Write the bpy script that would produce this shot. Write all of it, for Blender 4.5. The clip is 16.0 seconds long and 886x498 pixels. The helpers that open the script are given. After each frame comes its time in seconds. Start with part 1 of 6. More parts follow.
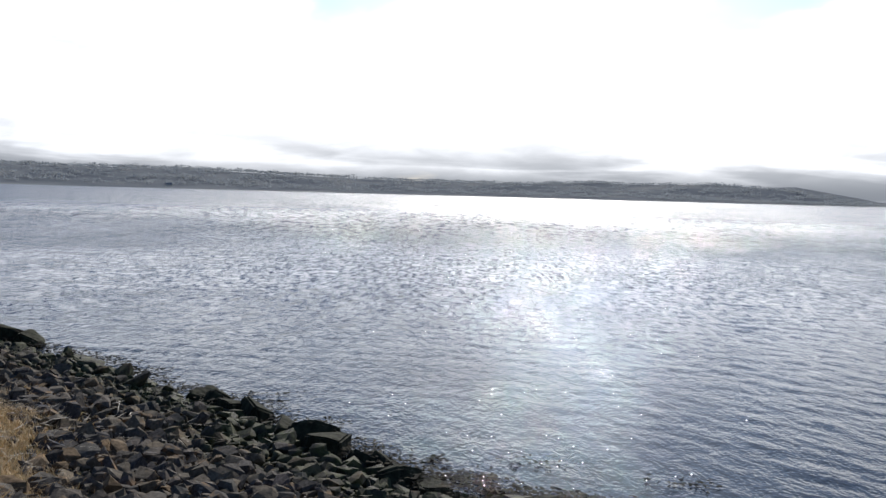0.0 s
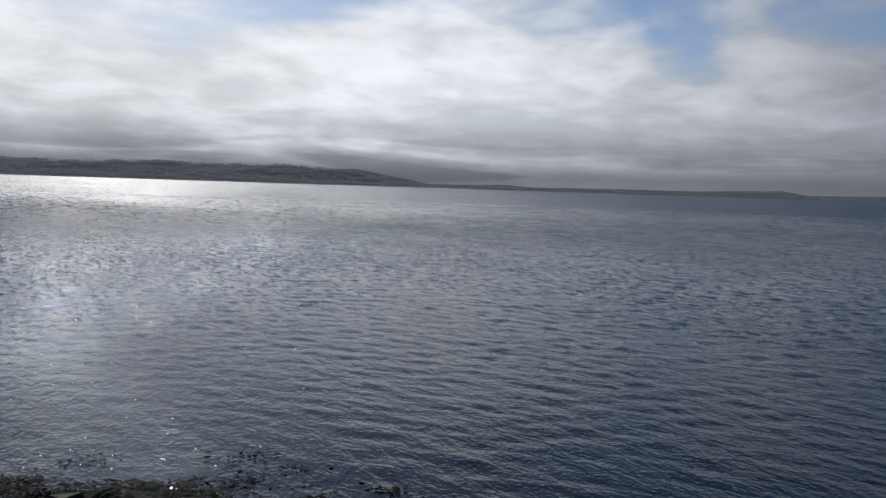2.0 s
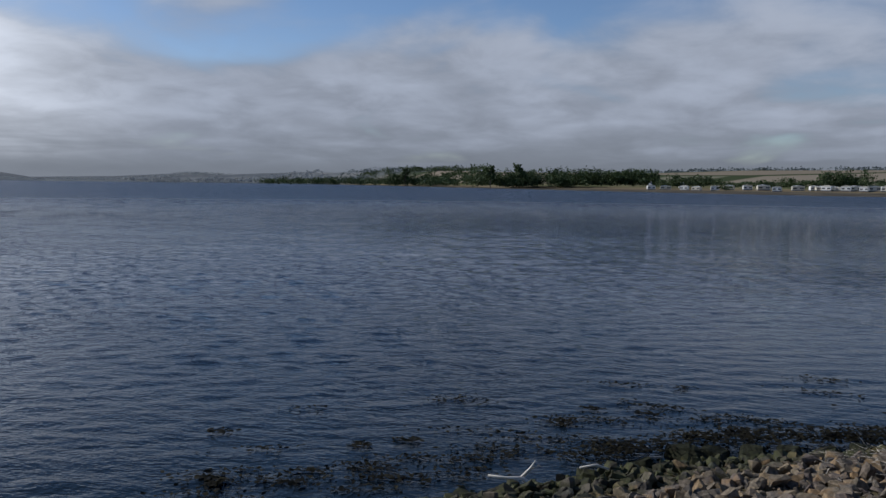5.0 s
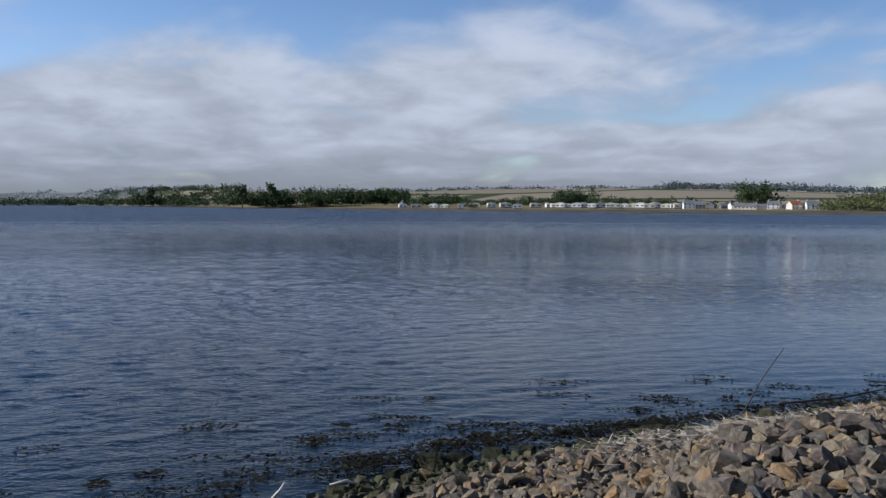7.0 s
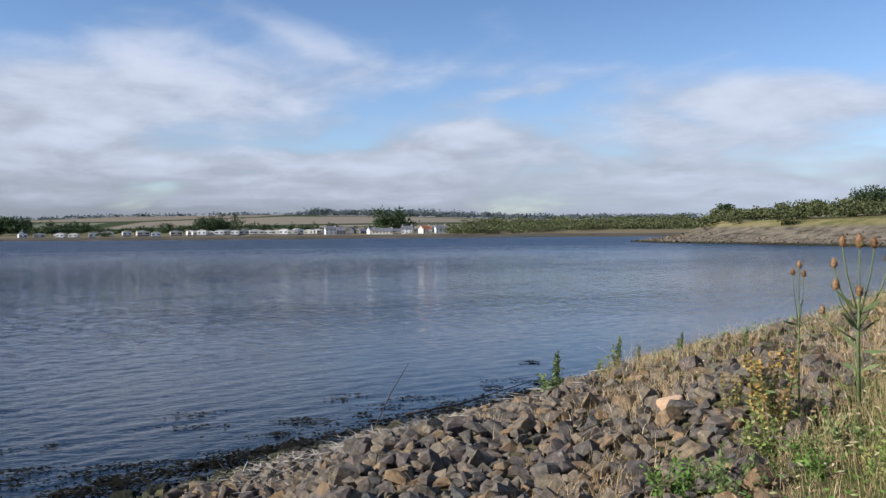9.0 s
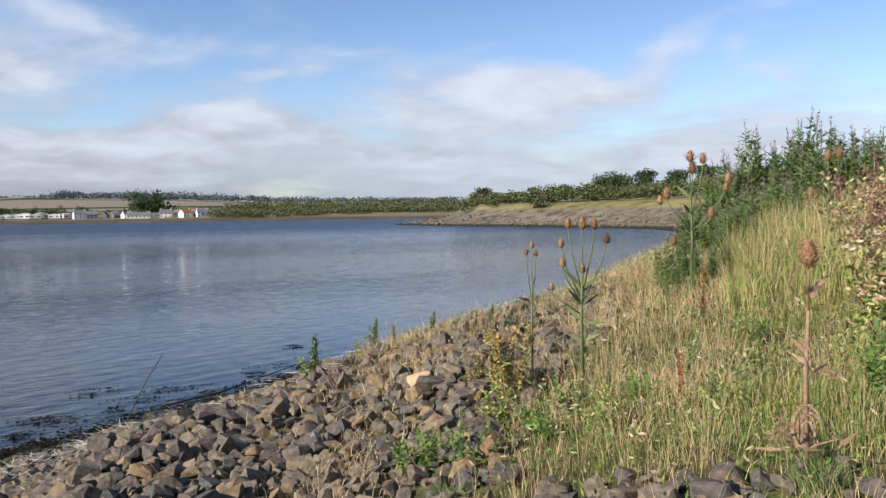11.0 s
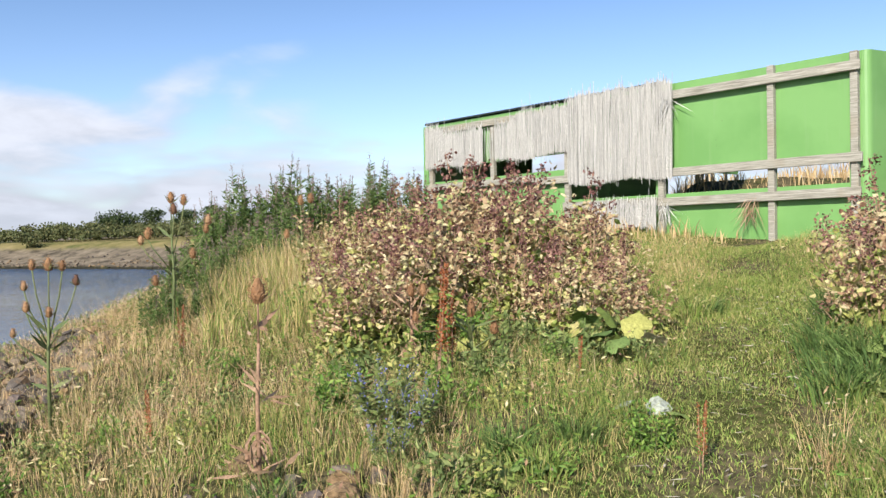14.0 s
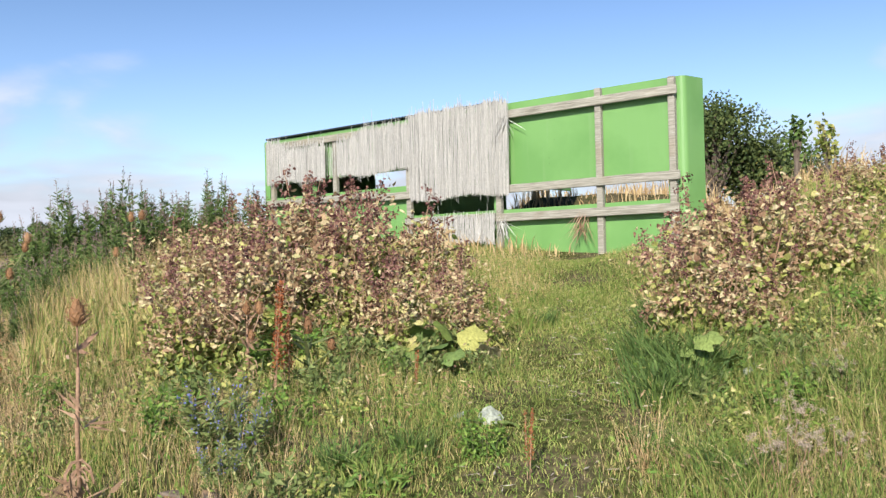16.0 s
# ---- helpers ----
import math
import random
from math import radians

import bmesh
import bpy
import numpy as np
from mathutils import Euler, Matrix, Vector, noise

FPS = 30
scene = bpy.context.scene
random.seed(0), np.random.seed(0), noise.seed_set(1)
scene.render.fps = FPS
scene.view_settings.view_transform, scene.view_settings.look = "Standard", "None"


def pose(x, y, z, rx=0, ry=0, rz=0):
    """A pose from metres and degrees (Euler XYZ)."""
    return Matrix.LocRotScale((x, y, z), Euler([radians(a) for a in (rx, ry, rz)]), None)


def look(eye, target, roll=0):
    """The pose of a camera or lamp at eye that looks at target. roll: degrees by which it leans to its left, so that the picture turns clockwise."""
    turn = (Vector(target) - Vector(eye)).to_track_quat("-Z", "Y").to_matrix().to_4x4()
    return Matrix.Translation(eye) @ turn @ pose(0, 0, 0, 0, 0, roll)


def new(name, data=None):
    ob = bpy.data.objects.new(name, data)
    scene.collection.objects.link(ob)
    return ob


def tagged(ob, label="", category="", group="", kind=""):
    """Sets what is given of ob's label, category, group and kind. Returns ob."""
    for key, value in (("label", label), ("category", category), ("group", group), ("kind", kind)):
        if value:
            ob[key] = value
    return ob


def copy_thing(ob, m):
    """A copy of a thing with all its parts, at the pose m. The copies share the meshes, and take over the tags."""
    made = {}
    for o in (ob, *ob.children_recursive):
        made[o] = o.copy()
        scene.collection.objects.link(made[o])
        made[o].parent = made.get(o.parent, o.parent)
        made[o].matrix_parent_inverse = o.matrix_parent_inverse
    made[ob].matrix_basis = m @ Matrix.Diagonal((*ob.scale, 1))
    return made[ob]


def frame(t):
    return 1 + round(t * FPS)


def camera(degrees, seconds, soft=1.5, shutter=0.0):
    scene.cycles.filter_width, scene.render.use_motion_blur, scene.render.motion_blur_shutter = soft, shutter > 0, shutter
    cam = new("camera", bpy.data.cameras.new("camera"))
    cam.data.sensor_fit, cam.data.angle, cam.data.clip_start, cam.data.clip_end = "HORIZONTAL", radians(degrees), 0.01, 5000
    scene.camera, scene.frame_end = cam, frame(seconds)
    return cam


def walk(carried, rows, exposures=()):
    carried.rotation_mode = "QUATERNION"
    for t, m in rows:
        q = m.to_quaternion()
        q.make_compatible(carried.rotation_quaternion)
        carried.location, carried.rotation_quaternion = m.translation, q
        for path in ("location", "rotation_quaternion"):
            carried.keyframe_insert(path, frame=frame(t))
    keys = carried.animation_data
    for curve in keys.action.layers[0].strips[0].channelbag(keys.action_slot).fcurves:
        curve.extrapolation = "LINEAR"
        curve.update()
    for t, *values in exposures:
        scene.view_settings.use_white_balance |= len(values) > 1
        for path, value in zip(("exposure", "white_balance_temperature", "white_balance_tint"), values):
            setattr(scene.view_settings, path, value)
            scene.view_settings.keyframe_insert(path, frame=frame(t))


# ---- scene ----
# Azimuths are degrees clockwise from +Y, seen from the point where the camera turns.
# seconds, azimuth, pitch, roll
TURN = [(0, 0.00, -3.60, 1.55), (0.5, 6.04, -3.90, 1.79), (1, 9.16, -4.10, 1.71), (1.5, 17.19, -4.09, 1.52),
        (2, 27.83, -4.07, 1.84), (2.5, 37.25, -3.81, 1.72), (3, 46.06, -3.71, 1.50), (3.5, 51.11, -3.78, 1.27),
        (4, 58.56, -4.01, 0.74), (4.5, 66.52, -4.20, 1.02), (5, 75.93, -4.26, 0.67), (5.2, 77.70, -4.24, 0.62),
        (7.3, 95.36, -2.70, 0.25), (7.5, 97.74, -2.59, 0.30), (8, 102.36, -1.98, 0.15), (8.5, 108.22, -1.52, -0.23),
        (9, 115.15, -1.21, -0.62), (9.2, 116.10, -1.20, -0.64), (11.3, 134.40, -2.45, -0.72), (11.5, 137.24, -2.31, -0.65),
        (12, 143.57, -1.87, -0.52), (12.5, 147.99, -1.54, -0.55), (13, 152.74, -1.29, -0.57), (13.5, 157.50, -0.87, -0.55),
        (14, 162.01, -0.30, -0.79), (14.5, 165.73, 0.27, -0.90), (15, 169.15, 0.63, -1.25), (15.5, 170.97, 0.68, -1.32),
        (16, 172.06, 0.54, -1.45)]
EYE_Z = 3.5


def on(az, d, z=0.0):
    a = radians(az)
    return Vector((d * math.sin(a), d * math.cos(a), z))


def eye_at(az):
    return on(az, 0.448, EYE_Z) + on(az + 90, 0.241)


def aim(az, pitch, roll):
    e = eye_at(az)
    return look(e, e + on(az, 10 * math.cos(radians(pitch)), 10 * math.sin(radians(pitch))), roll)


EXPOSURES = [(0, 0.1, 6350, 10), (0.5, -0.35, 6300, 10), (1, -0.68, 6250, 10), (1.5, -0.92, 6250, 10), (2.5, -1.05, 6300, 10), (3.5, -1.0, 6250, 10), (4.5, -0.75, 6100, 10),
             (5.2, -0.5, 6000, 10), (7.3, 0.0, 6050, 10), (9.2, 0.18, 6120, 11), (11.3, 0.38, 6500, 11), (12.5, 0.48, 6550, 11), (13.5, 0.56, 6580, 11), (14.5, 0.50, 6600, 11), (16, 0.48, 6600, 11)]
cam = camera(54.09, 16.0, soft=1.45)
walk(cam, [(t, aim(a, p, r)) for t, a, p, r in TURN], EXPOSURES)

# ---- light ----
SUN_AZ, SUN_EL = 7.0, 30.0
sun_data = bpy.data.lights.new("sun", "SUN")
sun_data.energy, sun_data.angle, sun_data.color = 5.0, radians(0.55), (1.0, 0.95, 0.87)
sun = new("sun", sun_data)
sun.matrix_world = look(on(SUN_AZ, 50 * math.cos(radians(SUN_EL)), 50 * math.sin(radians(SUN_EL))), (0, 0, 0))


class Nodes:
    """Short hand for node trees."""

    def __init__(self, tree):
        self.t = tree
        tree.nodes.clear()

    def n(self, kind, **sets):
        node = self.t.nodes.new("ShaderNode" + kind)
        for k, v in sets.items():
            if k in node.inputs:
                self.put(node.inputs[k], v)
            elif k.startswith("i_") and k[2:].isdigit():
                self.put(node.inputs[int(k[2:])], v)
            elif k.startswith("i_"):
                self.put(node.inputs[k[2:].replace("_", " ")], v)
            else:
                setattr(node, k, v)
        return node

    def put(self, socket, v):
        if isinstance(v, bpy.types.NodeSocket):
            self.t.links.new(v, socket)
        elif isinstance(v, bpy.types.Node):
            self.t.links.new(v.outputs[0], socket)
        else:
            if isinstance(v, tuple) and len(v) == 3 and socket.type == "RGBA":
                v = (*v, 1)
            socket.default_value = v

    def math(self, op, a, b=0.0, c=0.0, clamp=False):
        return self.n("Math", operation=op, use_clamp=clamp, i_0=a, i_1=b, i_2=c).outputs[0]

    def mix(self, f, a, b, blend="MIX"):
        m = self.n("Mix", data_type="RGBA", blend_type=blend)
        self.put(m.inputs[0], f), self.put(m.inputs[6], a), self.put(m.inputs[7], b)
        return m.outputs[2]

    def fade(self, x, lo, hi, a=0.0, b=1.0):
        return self.n("MapRange", interpolation_type="SMOOTHSTEP", i_0=x, i_1=lo, i_2=hi, i_3=a, i_4=b).outputs[0]

    def ramp(self, x, *stops):
        r = self.n("ValToRGB")
        self.put(r.inputs[0], x)
        while len(r.color_ramp.elements) < len(stops):
            r.color_ramp.elements.new(0.5)
        for e, (pos, col) in zip(r.color_ramp.elements, stops):
            e.position, e.color = pos, (*col, 1)
        return r.outputs[0]

    def noise(self, vec, scale, detail=4.0, rough=0.55, out=0, **more):
        return self.n("TexNoise", Vector=vec, Scale=scale, Detail=detail, Roughness=rough, **more).outputs[out]


# the sky: blue over broken stratus with a grey bank low down
world = bpy.data.worlds.new("world")
scene.world = world
world.use_nodes = True
N = Nodes(world.node_tree)
sky = N.n("TexSky", sky_type="NISHITA", sun_disc=False, sun_elevation=radians(SUN_EL), sun_rotation=radians(SUN_AZ), altitude=0.0,
          air_density=1.0, dust_density=0.6, ozone_density=2.0)
way = N.n("TexCoord").outputs["Generated"]
sep = N.n("SeparateXYZ", i_0=way)
up = N.math("MAXIMUM", sep.outputs[2], 0.0)
flat = N.math("ADD", up, 0.22)
plane = N.n("CombineXYZ", i_0=N.math("DIVIDE", sep.outputs[0], flat), i_1=N.math("DIVIDE", sep.outputs[1], flat), i_2=0.0).outputs[0]
toward = N.n("VectorMath", operation="DOT_PRODUCT", i_0=way, i_1=tuple(on(SUN_AZ, math.cos(radians(SUN_EL)), math.sin(radians(SUN_EL))))).outputs["Value"]
side = N.n("VectorMath", operation="DOT_PRODUCT", i_0=way, i_1=tuple(on(SUN_AZ, 1.0))).outputs["Value"]
big = N.noise(plane, 1.25, 3, 0.5, Distortion=0.5)
fine = N.noise(plane, 3.6, 6, 0.55, Distortion=0.3)
lay = N.noise(N.n("VectorMath", operation="MULTIPLY", i_0=way, i_1=(2.6, 2.6, 26.0)).outputs[0], 1.2, 5, 0.5, Distortion=0.3)
body = N.math("ADD", N.math("MULTIPLY", big, 0.8), N.math("MULTIPLY", fine, 0.2))
# more cloud low down and towards the sun, less high up and away from it
need = N.math("ADD", N.math("MULTIPLY", side, -0.09), N.fade(up, 0.03, 0.32, 0.31, 0.70))
cover = N.fade(N.math("SUBTRACT", body, need), -0.06, 0.15)
glow = N.math("POWER", N.math("MAXIMUM", toward, 0.0), 24.0)
glow = N.math("MULTIPLY", glow, N.fade(up, 0.03, 0.11))
lit = N.fade(N.math("ADD", N.math("MULTIPLY", fine, 0.5), N.math("MULTIPLY", big, 0.5)), 0.36, 0.66, 0.72, 1.12)
low = N.math("MULTIPLY", N.fade(up, 0.005, 0.10, 1.0, 0.0), N.fade(lay, 0.34, 0.6, 0.3, 1.0))
low = N.math("MAXIMUM", low, N.fade(up, 0.012, 0.05, 0.9, 0.0))
white = N.mix(N.fade(side, 0.58, 0.98), (4.0, 4.3, 4.95), (13.0, 13.1, 13.4))
grey = N.mix(N.fade(side, -0.95, 0.1), (3.6, 4.0, 4.7), (2.0, 2.15, 2.4))
cloud = N.mix(low, N.mix(1.0, white, lit, "MULTIPLY"), grey)
cloud = N.mix(glow, cloud, (15.0, 14.8, 14.6))
blue = N.mix(1.0, sky.outputs[0], N.mix(N.fade(up, 0.08, 0.42), (0.84, 0.89, 1.04), (0.56, 0.66, 0.79)), "MULTIPLY")
air = N.mix(cover, blue, cloud)
N.n("OutputWorld", Surface=N.n("Background", Color=air, Strength=0.13))

# ---- the lie of the land ----
SHORE = [(on(a, d).x, on(a, d).y) for a, d in
         ((-85, 900), (-70, 160), (-52, 60), (-38, 33), (-27, 22.1), (-19.5, 18.0), (-15.7, 15.8), (-11, 13.9), (-6, 12.2), (-0.5, 10.9),
          (9, 10.0), (25, 9.2), (45, 8.9), (60, 9.2), (73, 9.9), (80.5, 10.6), (88, 11.7), (94.5, 12.8), (102, 13.6), (108, 14.6), (113, 15.4),
          (118, 17.0), (121.2, 18.6), (128, 21), (136, 26), (142, 36), (147, 60), (148, 110), (144, 150), (140, 166), (134, 190), (129, 215),
          (127, 238), (128.5, 262), (131, 330), (129, 390), (123, 405), (115, 410), (108, 425), (98, 460), (89, 560), (80, 800), (73, 1300))]


def signed(x, y):
    """Metres from the near water's edge, above zero on land."""
    x, y = np.asarray(x, float), np.asarray(y, float)
    best = np.full(x.shape, 1e9)
    inside = np.zeros(x.shape, bool)
    ring = SHORE + [(on(73, 3200).x, on(73, 3200).y), (on(110, 5200).x, on(110, 5200).y), (on(180, 6200).x, on(180, 6200).y),
                    (on(250, 6200).x, on(250, 6200).y), (on(-85, 5200).x, on(-85, 5200).y)]
    for i, (ax, ay) in enumerate(ring):
        bx, by = ring[(i + 1) % len(ring)]
        ux, uy = bx - ax, by - ay
        k = np.clip(((x - ax) * ux + (y - ay) * uy) / (ux * ux + uy * uy), 0, 1)
        best = np.minimum(best, np.hypot(x - ax - k * ux, y - ay - k * uy))
        cross = (ay > y) != (by > y)
        inside ^= cross & (x < ux * (y - ay) / (uy if abs(uy) > 1e-9 else 1e-9) + ax)
    return np.where(inside, best, -best)


def step(a, b, v):
    k = np.clip((np.asarray(v, float) - a) / (b - a), 0, 1)
    return k * k * (3 - 2 * k)


SKYLINE = np.array([(-40, 1.25), (-27, 1.15), (-17, 1.2), (-9.8, 1.02), (-4, 0.88), (4, 0.85), (7.5, 0.95), (9.8, 1.08), (12, 0.98), (18, 1.1), (20, 0.95),
                    (22, 1.05), (24, 0.7), (25.5, 0.45), (26.6, 0.22), (30, 0.22), (31.7, 0.32), (33.5, 0.2), (38, 0.25), (44, 0.28), (49, 0.45),
                    (50.5, 0.2), (55, 0.3), (59.3, 0.55), (62, 0.5), (66, 0.7), (70, 0.75), (76, 0.95), (88, 0.9), (95, 1.15), (105, 1.2),
                    (114, 1.0), (122, 0.7), (130, 0.6), (150, 1.1), (320, 1.5)])


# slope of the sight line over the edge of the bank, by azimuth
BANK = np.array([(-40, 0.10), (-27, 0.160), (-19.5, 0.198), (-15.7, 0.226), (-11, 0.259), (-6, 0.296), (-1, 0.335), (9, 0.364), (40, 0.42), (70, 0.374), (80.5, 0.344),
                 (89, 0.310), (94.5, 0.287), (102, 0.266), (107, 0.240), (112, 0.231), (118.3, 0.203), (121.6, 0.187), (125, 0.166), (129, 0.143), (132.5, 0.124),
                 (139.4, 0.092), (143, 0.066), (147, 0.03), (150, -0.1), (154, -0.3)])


def rough(x, y, s):
    return np.sin(x * s + 1.3 * np.sin(y * s * 0.7)) * np.cos(y * s * 1.1 + np.sin(x * s * 0.6))


def height(x, y):
    x, y = np.asarray(x, float), np.asarray(y, float)
    d = np.hypot(x, y)
    az = np.degrees(np.arctan2(x, y))
    s = signed(x, y)
    # stony bank up from the water, then a level top
    turn = az % 360
    steep = step(104, 119, turn) * (1 - step(300, 320, turn))
    gentle = np.where(s < 4.2, s * 0.19, 0.80 + (s - 4.2) * 0.36)
    bank = np.clip(np.where(s < 0, s * 0.3, gentle + (s * 0.36 - gentle) * steep), -2.5, 1.9)
    bank = np.where(bank > 1.5, 1.5 + 0.4 * (1 - np.exp(-(bank - 1.5) / 0.4)), bank)
    a = az % 360
    near = 1 - step(60, 90, d)
    # the mound that the hide stands on
    rise = step(118, 158, a) * (1 - step(215, 260, a))
    mound = 1.5 * np.clip((d - 0.5) / 11.2, 0, 1.25) * rise
    mound = mound + 0.9 * step(187, 197, a) * (1 - step(240, 260, a)) * step(7, 14, d)
    mound = mound + 1.0 * step(175, 179, a) * (1 - step(188, 192, a)) * step(14.8, 18, d)
    h = bank + np.where(s > 0, mound * step(0.0, 4.5, s) * near, 0)
    h = h + np.where(s > 0.5, 0.05 * rough(x, y, 1.1) + 0.025 * rough(y, x, 2.9), 0.02 * rough(x, y, 1.7)) * near
    # bank cut to the camera's sight lines, fitted so its view keeps the water's edge
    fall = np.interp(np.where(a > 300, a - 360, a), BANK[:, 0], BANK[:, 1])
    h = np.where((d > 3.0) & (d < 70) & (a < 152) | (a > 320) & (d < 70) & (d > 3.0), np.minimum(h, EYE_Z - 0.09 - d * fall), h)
    # headland over the cove
    head = (d > 100) & (d < 385) & (s > 0)
    h = np.where(head, np.clip(s * 0.11, 0, 1.6) + 3.6 * step(11, 24, s) + 1.6 * step(24, 70, s), h)
    # tidal flats below the village
    flats = (d >= 385) & (s > 0) & (a > 60) & (a < 135)
    h = np.where(flats, np.clip(s * 0.004, 0, 0.55), h)
    # the far side of the firth and the rolling land behind the village
    far_shore = np.interp(az, [-60, 20, 27, 40, 55, 66, 73, 80, 89, 98, 108, 115, 123, 130], [2300, 2600, 3000, 3200, 2900, 2200, 1500, 1000, 860, 790, 710, 680, 640, 560])
    top = np.interp(a if a.ndim == 0 else np.where(a > 320, a - 360, a), SKYLINE[:, 0], SKYLINE[:, 1])
    back = np.maximum(far_shore * 1.35, 1500)
    rolling = np.tan(np.radians(top)) * back * step(0, 1, (d - far_shore) / (back - far_shore)) ** 1.3
    beyond = d > far_shore
    h = np.where(beyond, np.maximum(np.clip(0.5 + (d - far_shore) * 0.09, 0, 3.0), rolling + 1.5), h)
    return h

# ---- materials ----
def material(name):
    m = bpy.data.materials.new(name)
    m.use_nodes = True
    return m, Nodes(m.node_tree)


def finish(N, color, rough_=0.85, bump=None, strength=0.4, dist=0.02, **more):
    b = N.n("BsdfPrincipled", i_Base_Color=color, Roughness=rough_)
    for k, v in more.items():
        N.put(b.inputs[k.replace("_", " ")], v)
    if bump is not None:
        N.put(b.inputs["Normal"], N.n("Bump", Strength=strength, Distance=dist, Height=bump))
    N.n("OutputMaterial", Surface=b)
    return b


def any_random(N):
    a = N.n("ObjectInfo").outputs["Random"]
    b = N.n("NewGeometry").outputs["Random Per Island"]
    return N.math("FRACT", N.math("ADD", N.math("MULTIPLY", a, 7.31), b))


def leafy(name, *stops, rough_=0.7, gloss=0.3, through_light=0.06):
    """Leaves, blades and stalks, each piece with a tint of its own."""
    m, N = material(name)
    pos = N.n("NewGeometry").outputs["Position"]
    k = N.math("ADD", N.math("MULTIPLY", any_random(N), 0.8), N.math("MULTIPLY", N.noise(pos, 0.9, 3), 0.4))
    k = N.math("SUBTRACT", k, 0.1, clamp=True)
    col = N.ramp(k, *stops)
    grain = N.noise(pos, 60.0, 2)
    col = N.mix(1.0, col, N.fade(grain, 0.3, 0.7, 0.75, 1.15), "MULTIPLY")
    b = finish(N, col, rough_, grain, 0.3, 0.003, Specular_IOR_Level=gloss)
    thin = N.n("BsdfTranslucent", Color=col)
    both = N.n("MixShader", i_0=through_light, i_1=b, i_2=thin)
    N.n("OutputMaterial", Surface=both).is_active_output = True
    return m


def plain(name, col, vary=0.25, scale=12.0, rough_=0.8, bump=0.3, dist=0.004, **more):
    m, N = material(name)
    pos = N.n("TexCoord").outputs["Object"]
    a, b = N.noise(pos, scale, 5), N.noise(pos, scale * 0.13, 3)
    k = N.math("ADD", N.math("MULTIPLY", a, 0.5), N.math("MULTIPLY", b, 0.5))
    c = N.mix(1.0, col, N.fade(k, 0.3, 0.7, 1 - vary, 1 + vary), "MULTIPLY")
    finish(N, c, rough_, a, bump, dist, **more)
    return m


